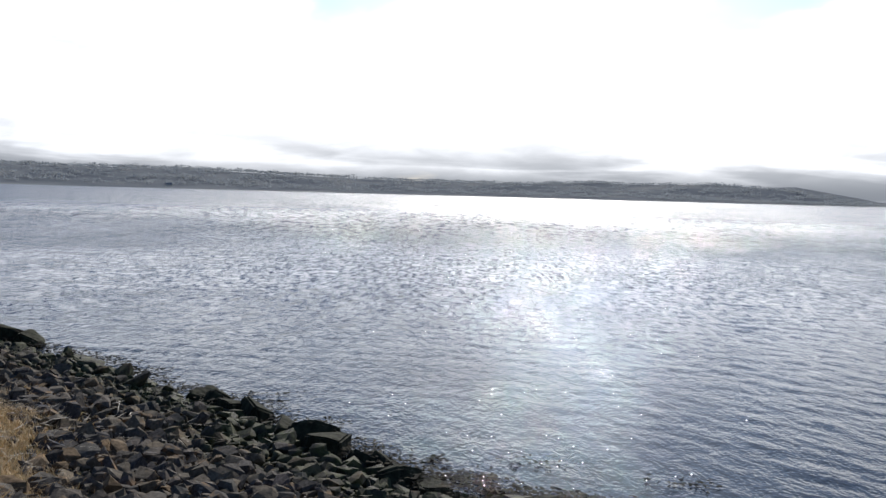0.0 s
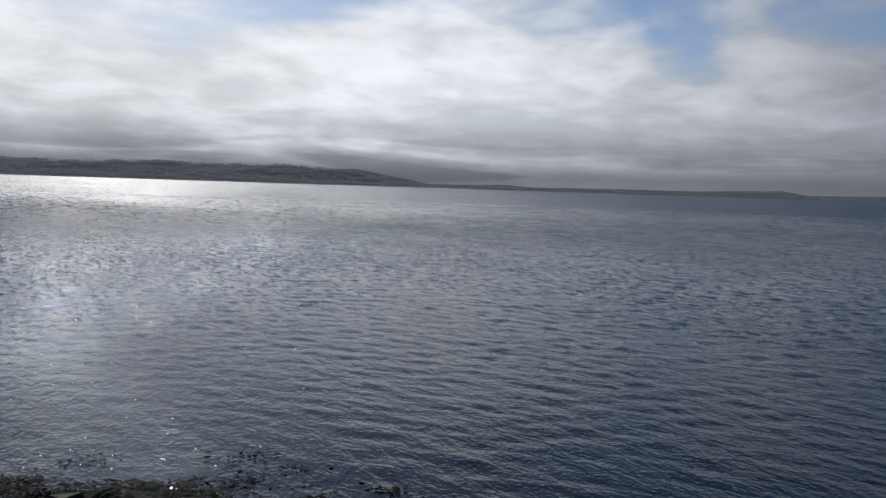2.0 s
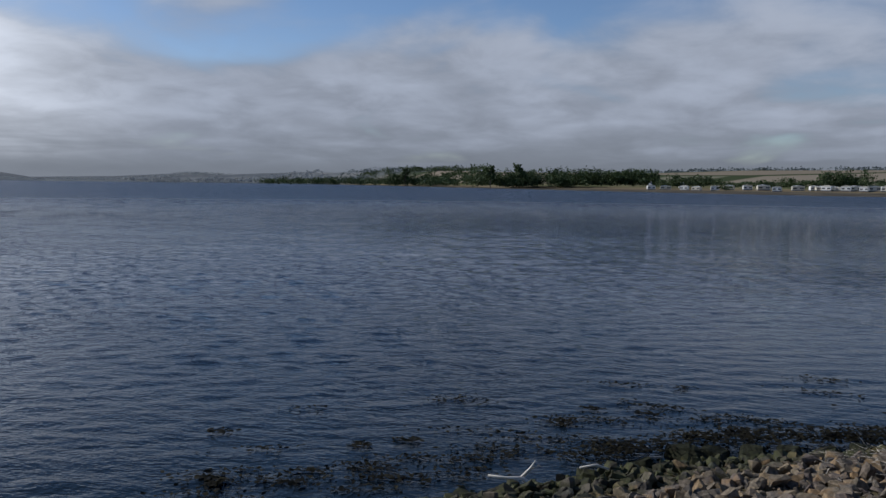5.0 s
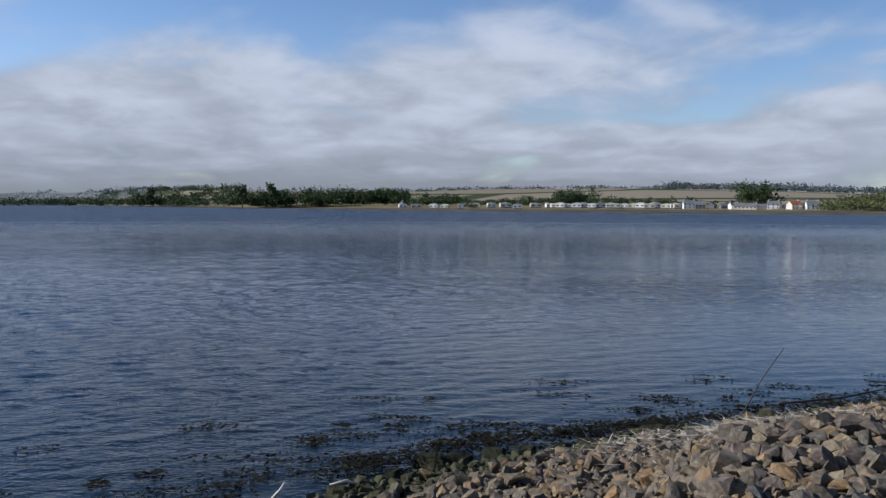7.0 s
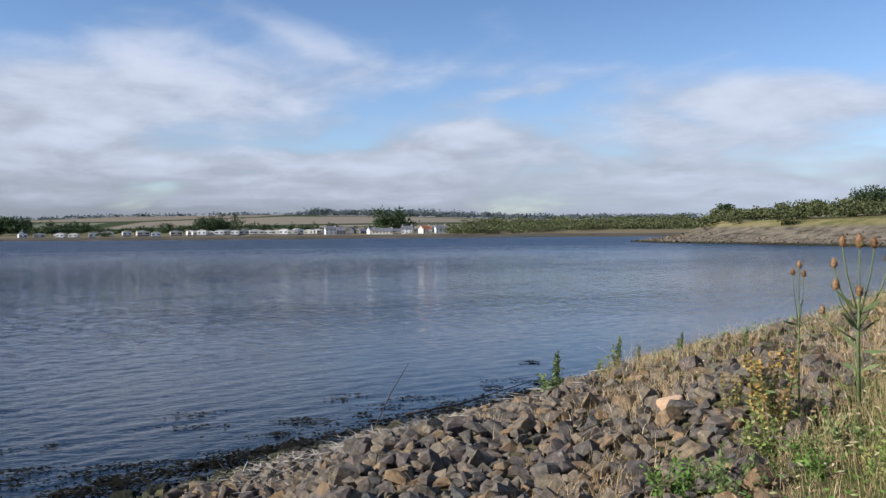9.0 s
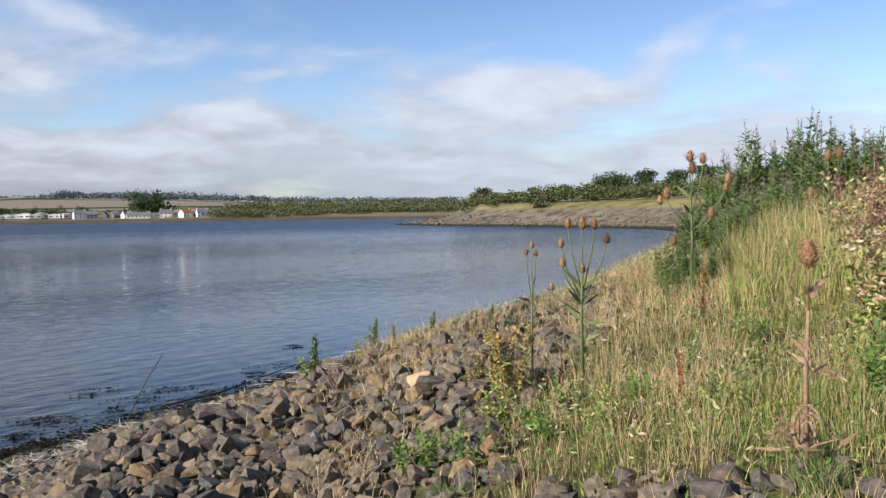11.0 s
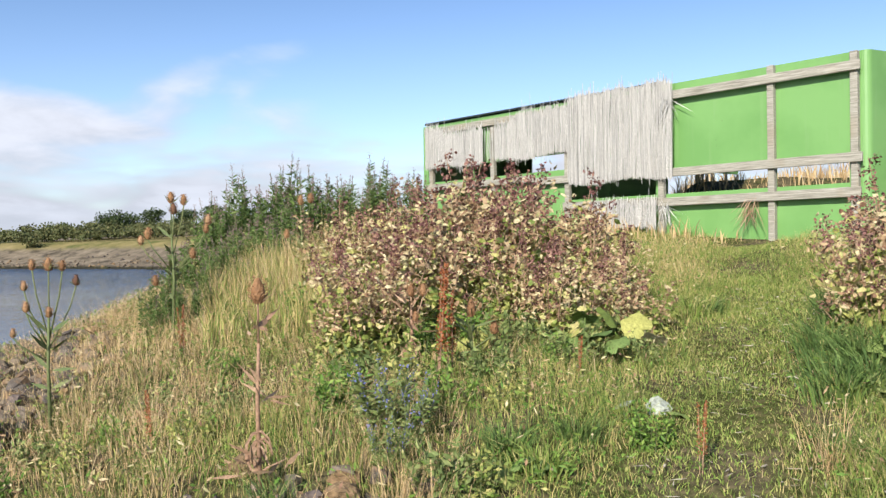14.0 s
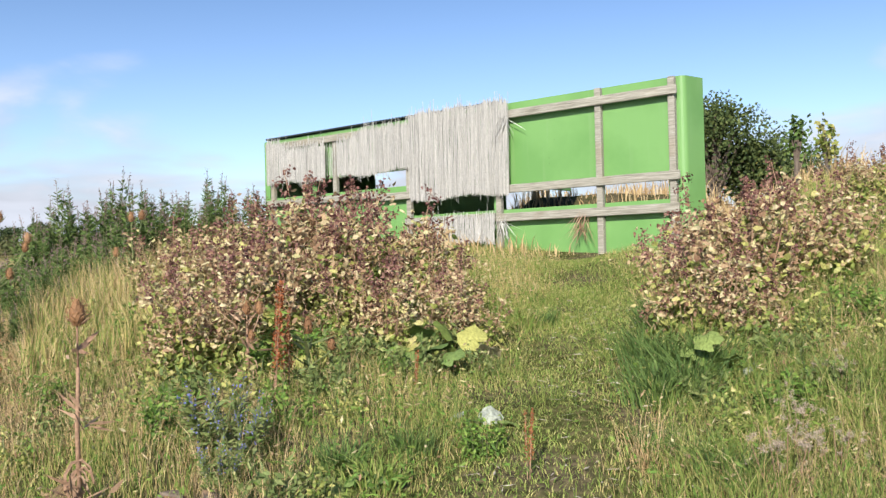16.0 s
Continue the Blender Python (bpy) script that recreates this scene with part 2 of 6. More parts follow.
def water_material():
    m, N = material("sea_water")
    pos = N.n("NewGeometry").outputs["Position"]
    d = N.n("VectorMath", operation="LENGTH", i_0=pos).outputs["Value"]

    def swell(turn, sx, sy, scale, detail, rough_=0.5):
        mp = N.n("Mapping", i_Vector=pos, i_Rotation=(0, 0, radians(turn)), i_Scale=(sx, sy, 1))
        return N.noise(mp.outputs[0], scale, detail, rough_, Distortion=0.4)
    a = swell(-20, 1.0, 0.45, 0.85, 2)
    b = swell(34, 1.0, 0.5, 1.7, 3)
    e = swell(-8, 1.0, 0.7, 15.0, 2)
    c = swell(5, 1.0, 0.55, 5.0, 3, 0.6)
    f = swell(-50, 1.0, 0.6, 0.28, 2)
    patch = N.fade(N.noise(N.n("Mapping", i_Vector=pos, i_Scale=(1, 0.35, 1), i_Rotation=(0, 0, radians(65))).outputs[0], 0.035, 4, 0.6), 0.36, 0.6, 0.55, 1.15)
    calm = N.fade(d, 10.0, 26.0, 0.8, 1.0)
    far_ = N.fade(d, 16.0, 70.0, 0.15, 1.0)
    amp = N.math("MULTIPLY", N.math("MULTIPLY", patch, calm), N.fade(d, 45.0, 130.0, 1.0, 2.2))
    # the cove lies out of the wind
    lee = N.n("VectorMath", operation="DOT_PRODUCT", i_0=N.n("VectorMath", operation="NORMALIZE", i_0=pos).outputs[0], i_1=tuple(on(140, 1.0))).outputs["Value"]
    nook = N.n("VectorMath", operation="DOT_PRODUCT", i_0=N.n("VectorMath", operation="NORMALIZE", i_0=pos).outputs[0], i_1=tuple(on(112, 1.0))).outputs["Value"]
    amp = N.math("MULTIPLY", amp, N.math("SUBTRACT", 1.0, N.math("MULTIPLY", N.fade(nook, 0.84, 0.97, 0.0, 0.65), N.fade(d, 18.0, 45.0, 1.0, 0.0))))
    amp = N.math("MULTIPLY", amp, N.fade(lee, 0.80, 0.985, 1.0, 0.3))
    h = N.math("ADD", N.math("MULTIPLY", N.math("MULTIPLY", a, 0.11), far_), N.math("MULTIPLY", N.math("MULTIPLY", b, 0.11), far_))
    h = N.math("ADD", h, N.math("MULTIPLY", c, 0.030))
    h = N.math("ADD", h, N.math("MULTIPLY", N.math("MULTIPLY", f, 0.07), far_))
    h = N.math("ADD", h, N.math("MULTIPLY", e, 0.009))
    h = N.math("MULTIPLY", N.math("MULTIPLY", h, amp), 1.7)
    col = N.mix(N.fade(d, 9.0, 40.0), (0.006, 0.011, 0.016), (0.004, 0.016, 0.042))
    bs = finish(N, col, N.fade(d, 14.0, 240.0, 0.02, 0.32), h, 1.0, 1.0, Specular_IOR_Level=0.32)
    bs.inputs["IOR"].default_value = 1.33
    # short steep facets of the chop, coarser farther out
    # steeper in a wedge towards the sun, fitted to the camera's view of glitter
    glitter_way = N.n("VectorMath", operation="DOT_PRODUCT", i_0=N.n("VectorMath", operation="NORMALIZE", i_0=pos).outputs[0], i_1=tuple(on(2, 1.0))).outputs["Value"]
    chop = N.math("MULTIPLY", amp, N.fade(glitter_way, 0.93, 0.99, 0.85, 1.5))
    bent = bs.inputs["Normal"].links[0].from_socket
    for sx, sy, k, d0, d1 in ((5.0, 2.0, 1.0, 13.0, 40.0), (1.6, 0.40, 1.5, 40.0, 110.0)):
        mp = N.n("Mapping", i_Vector=pos, i_Rotation=(0, 0, radians(8)), i_Scale=(sx, sy, 1))
        tip = N.n("VectorMath", operation="SUBTRACT", i_0=N.noise(mp.outputs[0], 1.0, 2, 0.6, out=1), i_1=(0.5, 0.5, 0.5)).outputs[0]
        tip = N.n("VectorMath", operation="MULTIPLY", i_0=tip, i_1=(k, k, 0.0)).outputs[0]
        tip = N.n("VectorMath", operation="SCALE", i_0=tip, i_Scale=N.math("MULTIPLY", N.fade(d, d0, d1), chop)).outputs[0]
        bent = N.n("VectorMath", operation="ADD", i_0=bent, i_1=tip).outputs[0]
    N.put(bs.inputs["Normal"], N.n("VectorMath", operation="NORMALIZE", i_0=bent).outputs[0])
    return m


def ground_material():
    m, N = material("ground_earth")
    pos = N.n("NewGeometry").outputs["Position"]
    sx = N.n("SeparateXYZ", i_0=pos)
    d = N.n("VectorMath", operation="LENGTH", i_0=pos).outputs["Value"]
    n1, n2 = N.noise(pos, 1.3, 6), N.noise(pos, 14.0, 5)
    soil = N.ramp(n2, (0.3, (0.035, 0.028, 0.020)), (0.5, (0.10, 0.085, 0.05)), (0.72, (0.19, 0.15, 0.085)))
    turf = N.ramp(n2, (0.3, (0.035, 0.042, 0.014)), (0.5, (0.075, 0.080, 0.028)), (0.7, (0.16, 0.135, 0.065)))
    near = N.mix(N.math("MULTIPLY", N.fade(n1, 0.40, 0.56), N.fade(sx.outputs[2], 1.6, 2.3)), soil, turf)
    shore = N.ramp(N.noise(pos, 0.35, 6, 0.65), (0.35, (0.07, 0.06, 0.045)), (0.5, (0.175, 0.145, 0.105)), (0.66, (0.26, 0.215, 0.155)))
    heath = N.ramp(N.noise(pos, 0.12, 6, 0.65), (0.36, (0.10, 0.115, 0.04)), (0.5, (0.23, 0.195, 0.085)), (0.66, (0.33, 0.27, 0.13)))
    mid = N.mix(N.fade(N.math("ADD", sx.outputs[2], N.math("MULTIPLY", n1, 1.6)), 4.0, 5.0), shore, heath)
    wet = N.fade(sx.outputs[2], 0.25, 0.6)
    mid = N.mix(wet, (0.045, 0.042, 0.03), mid)
    cells = N.n("TexVoronoi", Vector=N.n("Mapping", i_Vector=pos, i_Scale=(0.0042, 0.0022, 0.0), i_Rotation=(0, 0, 0.5)).outputs[0], Scale=1.0, Randomness=0.9)
    pick = N.n("SeparateXYZ", i_0=cells.outputs["Color"]).outputs[0]
    fields = N.ramp(pick, (0.0, (0.24, 0.20, 0.15)), (0.4, (0.30, 0.245, 0.185)), (0.58, (0.14, 0.155, 0.105)), (0.72, (0.28, 0.23, 0.175)), (0.9, (0.18, 0.18, 0.13)))
    edge = N.n("TexVoronoi", Vector=N.n("Mapping", i_Vector=pos, i_Scale=(0.0042, 0.0022, 0.0), i_Rotation=(0, 0, 0.5)).outputs[0], Scale=1.0, Randomness=0.9, feature="DISTANCE_TO_EDGE")
    fields = N.mix(N.fade(edge.outputs[0], 0.03, 0.05), (0.06, 0.075, 0.04), fields)
    low = N.mix(N.fade(sx.outputs[2], 2.0, 3.2), (0.20, 0.16, 0.10), N.ramp(N.noise(pos, 0.02, 5), (0.4, (0.10, 0.11, 0.05)), (0.6, (0.24, 0.21, 0.12))))
    mud = N.ramp(N.noise(N.n("Mapping", i_Vector=pos, i_Scale=(0.05, 0.05, 1)).outputs[0], 1.0, 5, 0.6), (0.4, (0.07, 0.062, 0.05)), (0.6, (0.15, 0.13, 0.10)))
    low = N.mix(N.fade(sx.outputs[2], 0.5, 0.9), mud, low)
    far = N.mix(N.fade(sx.outputs[2], 4.5, 7.5), low, fields)
    # across the firth: woods and muted fields, the air's haze painted in as grey
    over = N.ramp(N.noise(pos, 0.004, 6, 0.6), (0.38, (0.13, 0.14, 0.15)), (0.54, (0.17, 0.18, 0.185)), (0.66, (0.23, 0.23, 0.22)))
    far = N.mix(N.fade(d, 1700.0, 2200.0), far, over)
    col = N.mix(N.fade(d, 60.0, 95.0), near, mid)
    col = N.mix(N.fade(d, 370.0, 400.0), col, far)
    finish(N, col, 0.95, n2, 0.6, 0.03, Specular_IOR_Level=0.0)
    return m


def stone_material():
    m, N = material("rubble_stone")
    pos = N.n("NewGeometry").outputs["Position"]
    loc = N.n("TexCoord").outputs["Object"]
    r = any_random(N)
    col = N.ramp(r, (0.0, (0.115, 0.10, 0.088)), (0.25, (0.185, 0.155, 0.122)), (0.45, (0.225, 0.18, 0.125)), (0.62, (0.155, 0.125, 0.11)), (0.8, (0.28, 0.22, 0.145)),
                 (0.92, (0.30, 0.19, 0.095)), (1.0, (0.14, 0.14, 0.125)))
    g = N.noise(pos, 22.0, 6, 0.65)
    col = N.mix(1.0, col, N.fade(g, 0.3, 0.72, 0.46, 1.10), "MULTIPLY")
    # stones on the sunward bank: their backlit shade is painted in as darker colour
    backlit_shade = N.fade(N.n("SeparateXYZ", i_0=pos).outputs[1], 3.0, 6.0)
    col = N.mix(N.math("MULTIPLY", backlit_shade, 0.7), col, N.mix(1.0, col, (0.36, 0.38, 0.42), "MULTIPLY"))
    rust = N.fade(N.noise(pos, 5.0, 4), 0.56, 0.68)
    col = N.mix(N.math("MULTIPLY", rust, 0.45), col, (0.30, 0.18, 0.08))
    pale = N.fade(N.noise(pos, 9.0, 5, 0.7), 0.62, 0.7)
    col = N.mix(N.math("MULTIPLY", pale, 0.4), col, (0.42, 0.41, 0.34))
    # weed and algae up to the tide line
    tide = N.math("ADD", N.n("SeparateXYZ", i_0=pos).outputs[2], N.math("MULTIPLY", N.noise(pos, 1.6, 4), 0.5))
    algae = N.ramp(N.noise(pos, 7.0, 4), (0.4, (0.018, 0.018, 0.012)), (0.58, (0.05, 0.055, 0.02)), (0.7, (0.09, 0.09, 0.045)))
    col = N.mix(N.fade(tide, 0.5, 0.78, 0.92, 0.0), col, algae)
    finish(N, col, N.fade(tide, 0.45, 0.75, 0.72, 0.9), g, 0.7, 0.02, Specular_IOR_Level=0.12)
    return m


def timber_material():
    m, N = material("weathered_timber")
    loc = N.n("TexCoord").outputs["Object"]
    grain = N.noise(N.n("Mapping", i_Vector=loc, i_Scale=(3.0, 60.0, 60.0)).outputs[0], 1.0, 5, 0.6)
    big = N.noise(loc, 1.7, 4)
    col = N.ramp(grain, (0.3, (0.16, 0.148, 0.115)), (0.52, (0.30, 0.285, 0.235)), (0.72, (0.44, 0.42, 0.36)))
    col = N.mix(N.fade(big, 0.5, 0.7, 0.0, 0.5), col, (0.25, 0.20, 0.13))
    finish(N, col, 0.85, grain, 0.5, 0.004)
    return m


def paint_material():
    m, N = material("green_paint")
    pos = N.n("NewGeometry").outputs["Position"]
    a = N.noise(pos, 1.1, 4)
    streak = N.noise(N.n("Mapping", i_Vector=pos, i_Scale=(6, 6, 0.5)).outputs[0], 1.5, 5)
    col = N.ramp(a, (0.35, (0.128, 0.285, 0.080)), (0.6, (0.160, 0.330, 0.102)))
    col = N.mix(N.fade(streak, 0.56, 0.75, 0.0, 0.25), col, (0.22, 0.34, 0.16))
    spot = N.fade(N.noise(pos, 18.0, 3), 0.72, 0.76, 0.0, 0.45)
    col = N.mix(spot, col, (0.10, 0.16, 0.06))
    finish(N, col, 0.45, N.noise(pos, 35.0, 3), 0.15, 0.003)
    return m


M_WATER, M_GROUND, M_STONE, M_TIMBER, M_GREEN = water_material(), ground_material(), stone_material(), timber_material(), paint_material()
M_GRASS = leafy("meadow_grass", (0.0, (0.09, 0.155, 0.027)), (0.3, (0.18, 0.26, 0.05)), (0.52, (0.29, 0.315, 0.085)), (0.72, (0.46, 0.37, 0.14)), (1.0, (0.58, 0.46, 0.23)))
M_STRAW = leafy("dry_grass", (0.0, (0.34, 0.215, 0.105)), (0.5, (0.56, 0.40, 0.20)), (1.0, (0.70, 0.56, 0.34)), through_light=0.15)
M_RANK = leafy("rank_grass", (0.0, (0.075, 0.13, 0.024)), (0.45, (0.165, 0.23, 0.047)), (0.75, (0.27, 0.29, 0.08)), (1.0, (0.48, 0.39, 0.18)), through_light=0.15)
M_LAWN = leafy("short_turf", (0.0, (0.085, 0.15, 0.026)), (0.4, (0.18, 0.26, 0.05)), (0.7, (0.30, 0.33, 0.09)), (1.0, (0.52, 0.43, 0.21)))
M_REED = leafy("split_reed", (0.0, (0.28, 0.275, 0.26)), (0.25, (0.47, 0.465, 0.44)), (0.85, (0.66, 0.65, 0.61)), (1.0, (0.40, 0.37, 0.31)), through_light=0.2)
M_LITTER = leafy("bleached_reed_litter", (0.0, (0.30, 0.24, 0.17)), (0.6, (0.50, 0.44, 0.35)), (1.0, (0.62, 0.56, 0.47)))
M_WEED = leafy("bladder_wrack", (0.0, (0.008, 0.008, 0.007)), (0.6, (0.018, 0.016, 0.010)), (1.0, (0.034, 0.029, 0.014)), rough_=0.85, gloss=0.06)
M_WILT = leafy("withered_leaves", (0.0, (0.20, 0.10, 0.065)), (0.25, (0.36, 0.23, 0.13)), (0.5, (0.52, 0.39, 0.22)), (0.75, (0.64, 0.55, 0.33)), (0.9, (0.46, 0.46, 0.17)), (1.0, (0.30, 0.34, 0.10)), through_light=0.22)
M_SEED = leafy("dark_seed_heads", (0.0, (0.09, 0.035, 0.033)), (0.5, (0.19, 0.085, 0.072)), (1.0, (0.36, 0.22, 0.16)))
M_YELLOWING = leafy("yellowing_leaves", (0.0, (0.11, 0.17, 0.04)), (0.4, (0.23, 0.29, 0.065)), (0.7, (0.44, 0.43, 0.13)), (1.0, (0.58, 0.50, 0.24)), through_light=0.22)
M_LEAF = leafy("green_leaves", (0.0, (0.045, 0.092, 0.022)), (0.5, (0.10, 0.17, 0.042)), (1.0, (0.19, 0.26, 0.07)))
M_HEDGE = leafy("hedgerow_leaves", (0.0, (0.035, 0.06, 0.018)), (0.6, (0.075, 0.11, 0.032)), (0.9, (0.14, 0.17, 0.05)), (1.0, (0.34, 0.30, 0.07)))
M_WEEDY = leafy("fresh_weed_leaves", (0.0, (0.06, 0.13, 0.02)), (0.5, (0.12, 0.22, 0.035)), (1.0, (0.22, 0.30, 0.06)))
M_BROAD = leafy("broad_leaves", (0.0, (0.09, 0.15, 0.045)), (0.5, (0.16, 0.23, 0.07)), (1.0, (0.28, 0.33, 0.09)), gloss=0.12)
M_SILVER = leafy("silver_leaf_undersides", (0.0, (0.29, 0.33, 0.26)), (1.0, (0.42, 0.44, 0.36)))
M_SPIRE = leafy("faded_flower_spires", (0.0, (0.12, 0.11, 0.07)), (0.5, (0.24, 0.15, 0.15)), (1.0, (0.36, 0.26, 0.24)))
M_DOCK = leafy("rust_dock_seed", (0.0, (0.22, 0.065, 0.025)), (0.6, (0.34, 0.11, 0.04)), (1.0, (0.42, 0.19, 0.08)))
M_BLUE = leafy("blue_petals", (0.0, (0.12, 0.14, 0.36)), (1.0, (0.24, 0.26, 0.50)))
M_BUGLOSS = leafy("greyish_green_leaves", (0.0, (0.09, 0.135, 0.038)), (0.6, (0.165, 0.215, 0.065)), (1.0, (0.30, 0.32, 0.12)))
M_GOLD = leafy("yellow_flowers", (0.0, (0.55, 0.33, 0.03)), (1.0, (0.75, 0.55, 0.05)))
M_AUTUMN = leafy("orange_turning_leaves", (0.0, (0.24, 0.14, 0.035)), (0.5, (0.42, 0.28, 0.07)), (1.0, (0.34, 0.32, 0.10)))
M_FLUFF = leafy("thistle_down", (0.0, (0.32, 0.24, 0.17)), (1.0, (0.50, 0.42, 0.33)))
M_TEASEL = leafy("teasel_cone", (0.0, (0.20, 0.10, 0.045)), (0.6, (0.31, 0.17, 0.08)), (1.0, (0.42, 0.26, 0.14)))
M_BLACKCONE = leafy("darkened_teasel_cone", (0.0, (0.09, 0.045, 0.03)), (1.0, (0.18, 0.09, 0.05)))
M_STALK = leafy("dry_stalk", (0.0, (0.27, 0.155, 0.095)), (1.0, (0.45, 0.31, 0.20)))
M_GSTALK = leafy("green_stalk", (0.0, (0.09, 0.13, 0.045)), (1.0, (0.19, 0.21, 0.085)))
M_TREE = leafy("tree_foliage", (0.0, (0.030, 0.052, 0.018)), (0.5, (0.050, 0.078, 0.026)), (1.0, (0.080, 0.108, 0.036)), through_light=0.15)
M_SHRUB = leafy("willow_scrub", (0.0, (0.07, 0.088, 0.030)), (0.5, (0.105, 0.122, 0.045)), (1.0, (0.18, 0.17, 0.07)), through_light=0.15)
# distance haze is painted into these leaves as pale grey
M_FARWOOD = leafy("haze_tinted_woods", (0.0, (0.24, 0.26, 0.27)), (0.6, (0.27, 0.29, 0.30)), (1.0, (0.30, 0.315, 0.32)), through_light=0.5)
# the blue-grey tint paints air haze onto the woods behind the village
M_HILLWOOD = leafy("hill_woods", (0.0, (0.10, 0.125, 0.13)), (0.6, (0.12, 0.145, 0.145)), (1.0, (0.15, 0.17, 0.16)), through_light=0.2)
M_BARK = plain("bark", (0.13, 0.10, 0.075), 0.35, 8.0)
M_DRIFT = plain("bleached_driftwood", (0.58, 0.53, 0.46), 0.2, 9.0)
M_TWIG = plain("dark_twig", (0.07, 0.05, 0.04), 0.3, 9.0)
M_ROOF = plain("dark_corrugated_sheet", (0.035, 0.040, 0.045), 0.3, 6.0, 0.5)
M_WHITE = plain("white_cladding", (0.80, 0.79, 0.76), 0.06, 0.4, 0.5)
M_CREAM = plain("cream_cladding", (0.66, 0.61, 0.50), 0.08, 0.4, 0.6)
M_SLATE = plain("grey_slates", (0.16, 0.16, 0.17), 0.25, 1.2, 0.7)
M_TILE = plain("orange_roof_tiles", (0.50, 0.17, 0.08), 0.2, 1.2, 0.8)
M_PANE = plain("window_pane", (0.05, 0.06, 0.07), 0.1, 1.0, 0.1)
M_WETROCK = plain("weedy_wet_rock", (0.026, 0.027, 0.016), 0.7, 7.0, 0.9, 0.9, 0.04, Specular_IOR_Level=0.08)
M_PALESTONE = plain("pale_sandstone", (0.62, 0.40, 0.24), 0.2, 9.0, 0.9, 0.6, 0.01)


# ---- mesh tools ----
rng = np.random.default_rng(11)


class Soup:
    """Gathers many small pieces of one shape each into one mesh."""

    def __init__(self):
        self.v, self.f, self.k, self.count = [], {}, [], 0

    def add(self, verts, faces):
        """verts: pieces x points x 3; faces: index tuples within one piece."""
        verts = np.asarray(verts, float)
        n, m, _ = verts.shape
        base = self.count + np.arange(n)[:, None] * m
        for face in faces:
            self.f.setdefault(len(face), []).append(base + np.array(face)[None, :])
        self.v.append(verts.reshape(-1, 3))
        self.count += n * m
        return self

    def mesh(self, name, mat, smooth=False):
        me = bpy.data.meshes.new(name)
        v = np.concatenate(self.v)
        me.vertices.add(len(v))
        me.vertices.foreach_set("co", v.ravel())
        loops, starts, at_ = [], [], 0
        for size, rows in self.f.items():
            rows = np.concatenate(rows)
            loops.append(rows.ravel())
            starts.append(at_ + np.arange(len(rows)) * size)
            at_ += rows.size
        loops, starts = np.concatenate(loops), np.concatenate(starts)
        me.loops.add(len(loops))
        me.loops.foreach_set("vertex_index", loops.astype(np.int32))
        me.polygons.add(len(starts))
        me.polygons.foreach_set("loop_start", starts.astype(np.int32))
        me.materials.append(mat)
        me.update(calc_edges=True)
        me.validate()
        me.polygons.foreach_set("use_smooth", np.full(len(me.polygons), smooth))
        return me


def thing(name, at_, label, category, group="", rz=0.0, kind=""):
    e = new(name)
    e.empty_display_size = 0.1
    e.matrix_basis = Matrix.Translation(at_) @ Matrix.Rotation(radians(rz), 4, "Z")
    return tagged(e, label, category, group, kind)


MANY = {"stems", "leaves", "seed_heads", "lower_leaves", "flower_spires", "seed_down", "blades", "loose_reeds", "bracts", "inflorescence", "seed_spike", "crown", "reed_screen"}


def part(name, me, parent, label=""):
    ob = new(name, me)
    ob.parent = parent
    return tagged(ob, label, kind="stuff" if name in MANY else "")


def unit(v):
    return v / np.maximum(np.linalg.norm(v, axis=-1, keepdims=True), 1e-9)


def leaves(soup, c, length, width, up=0.2, fold=0.25, way=None, stray=0.25):
    """Folded pointed leaves at the points c."""
    n = len(c)
    u = unit(rng.normal(size=(n, 3)) * (1, 1, 0.7) + (0, 0, up)) if way is None else unit(way + rng.normal(size=(n, 3)) * stray)
    side_ = unit(np.cross(u, rng.normal(size=(n, 3)) if stray > 0.1 else rng.normal(size=(n, 3)) * 0.3 + (0, 0, 1)))
    w = np.cross(u, side_)
    L = np.broadcast_to(np.asarray(length, float), (n,))[:, None]
    W = np.broadcast_to(np.asarray(width, float), (n,))[:, None]
    mid = c + u * L * 0.45 + w * W * fold
    v = np.stack([c, mid + side_ * W - w * W * fold, c + u * L, mid - side_ * W - w * W * fold], 1)
    return soup.add(v, [(0, 1, 2), (0, 2, 3)])


def crumpled(soup, c, length, width):
    """Broad withered leaves, curled over towards the tip."""
    n = len(c)
    u = unit(rng.normal(size=(n, 3)) * (1, 1, 0.6))
    side_ = unit(np.cross(u, rng.normal(size=(n, 3))))
    w = np.cross(u, side_)
    L, W = np.asarray(length)[:, None], np.asarray(width)[:, None]
    curl, twist = rng.uniform(0.05, 0.5, (n, 1)), rng.normal(0, 0.5, (n, 1))
    a, b = c + u * L * 0.35, c + u * L * 0.72 + w * L * curl * 0.4
    sb = unit(side_ + w * twist)
    v = np.stack([c, a - side_ * W, a + side_ * W, b - sb * W * 0.8, b + sb * W * 0.8, c + u * L * 0.92 + w * L * curl], 1)
    return soup.add(v, [(0, 2, 1), (1, 2, 4), (1, 4, 3), (3, 4, 5)])


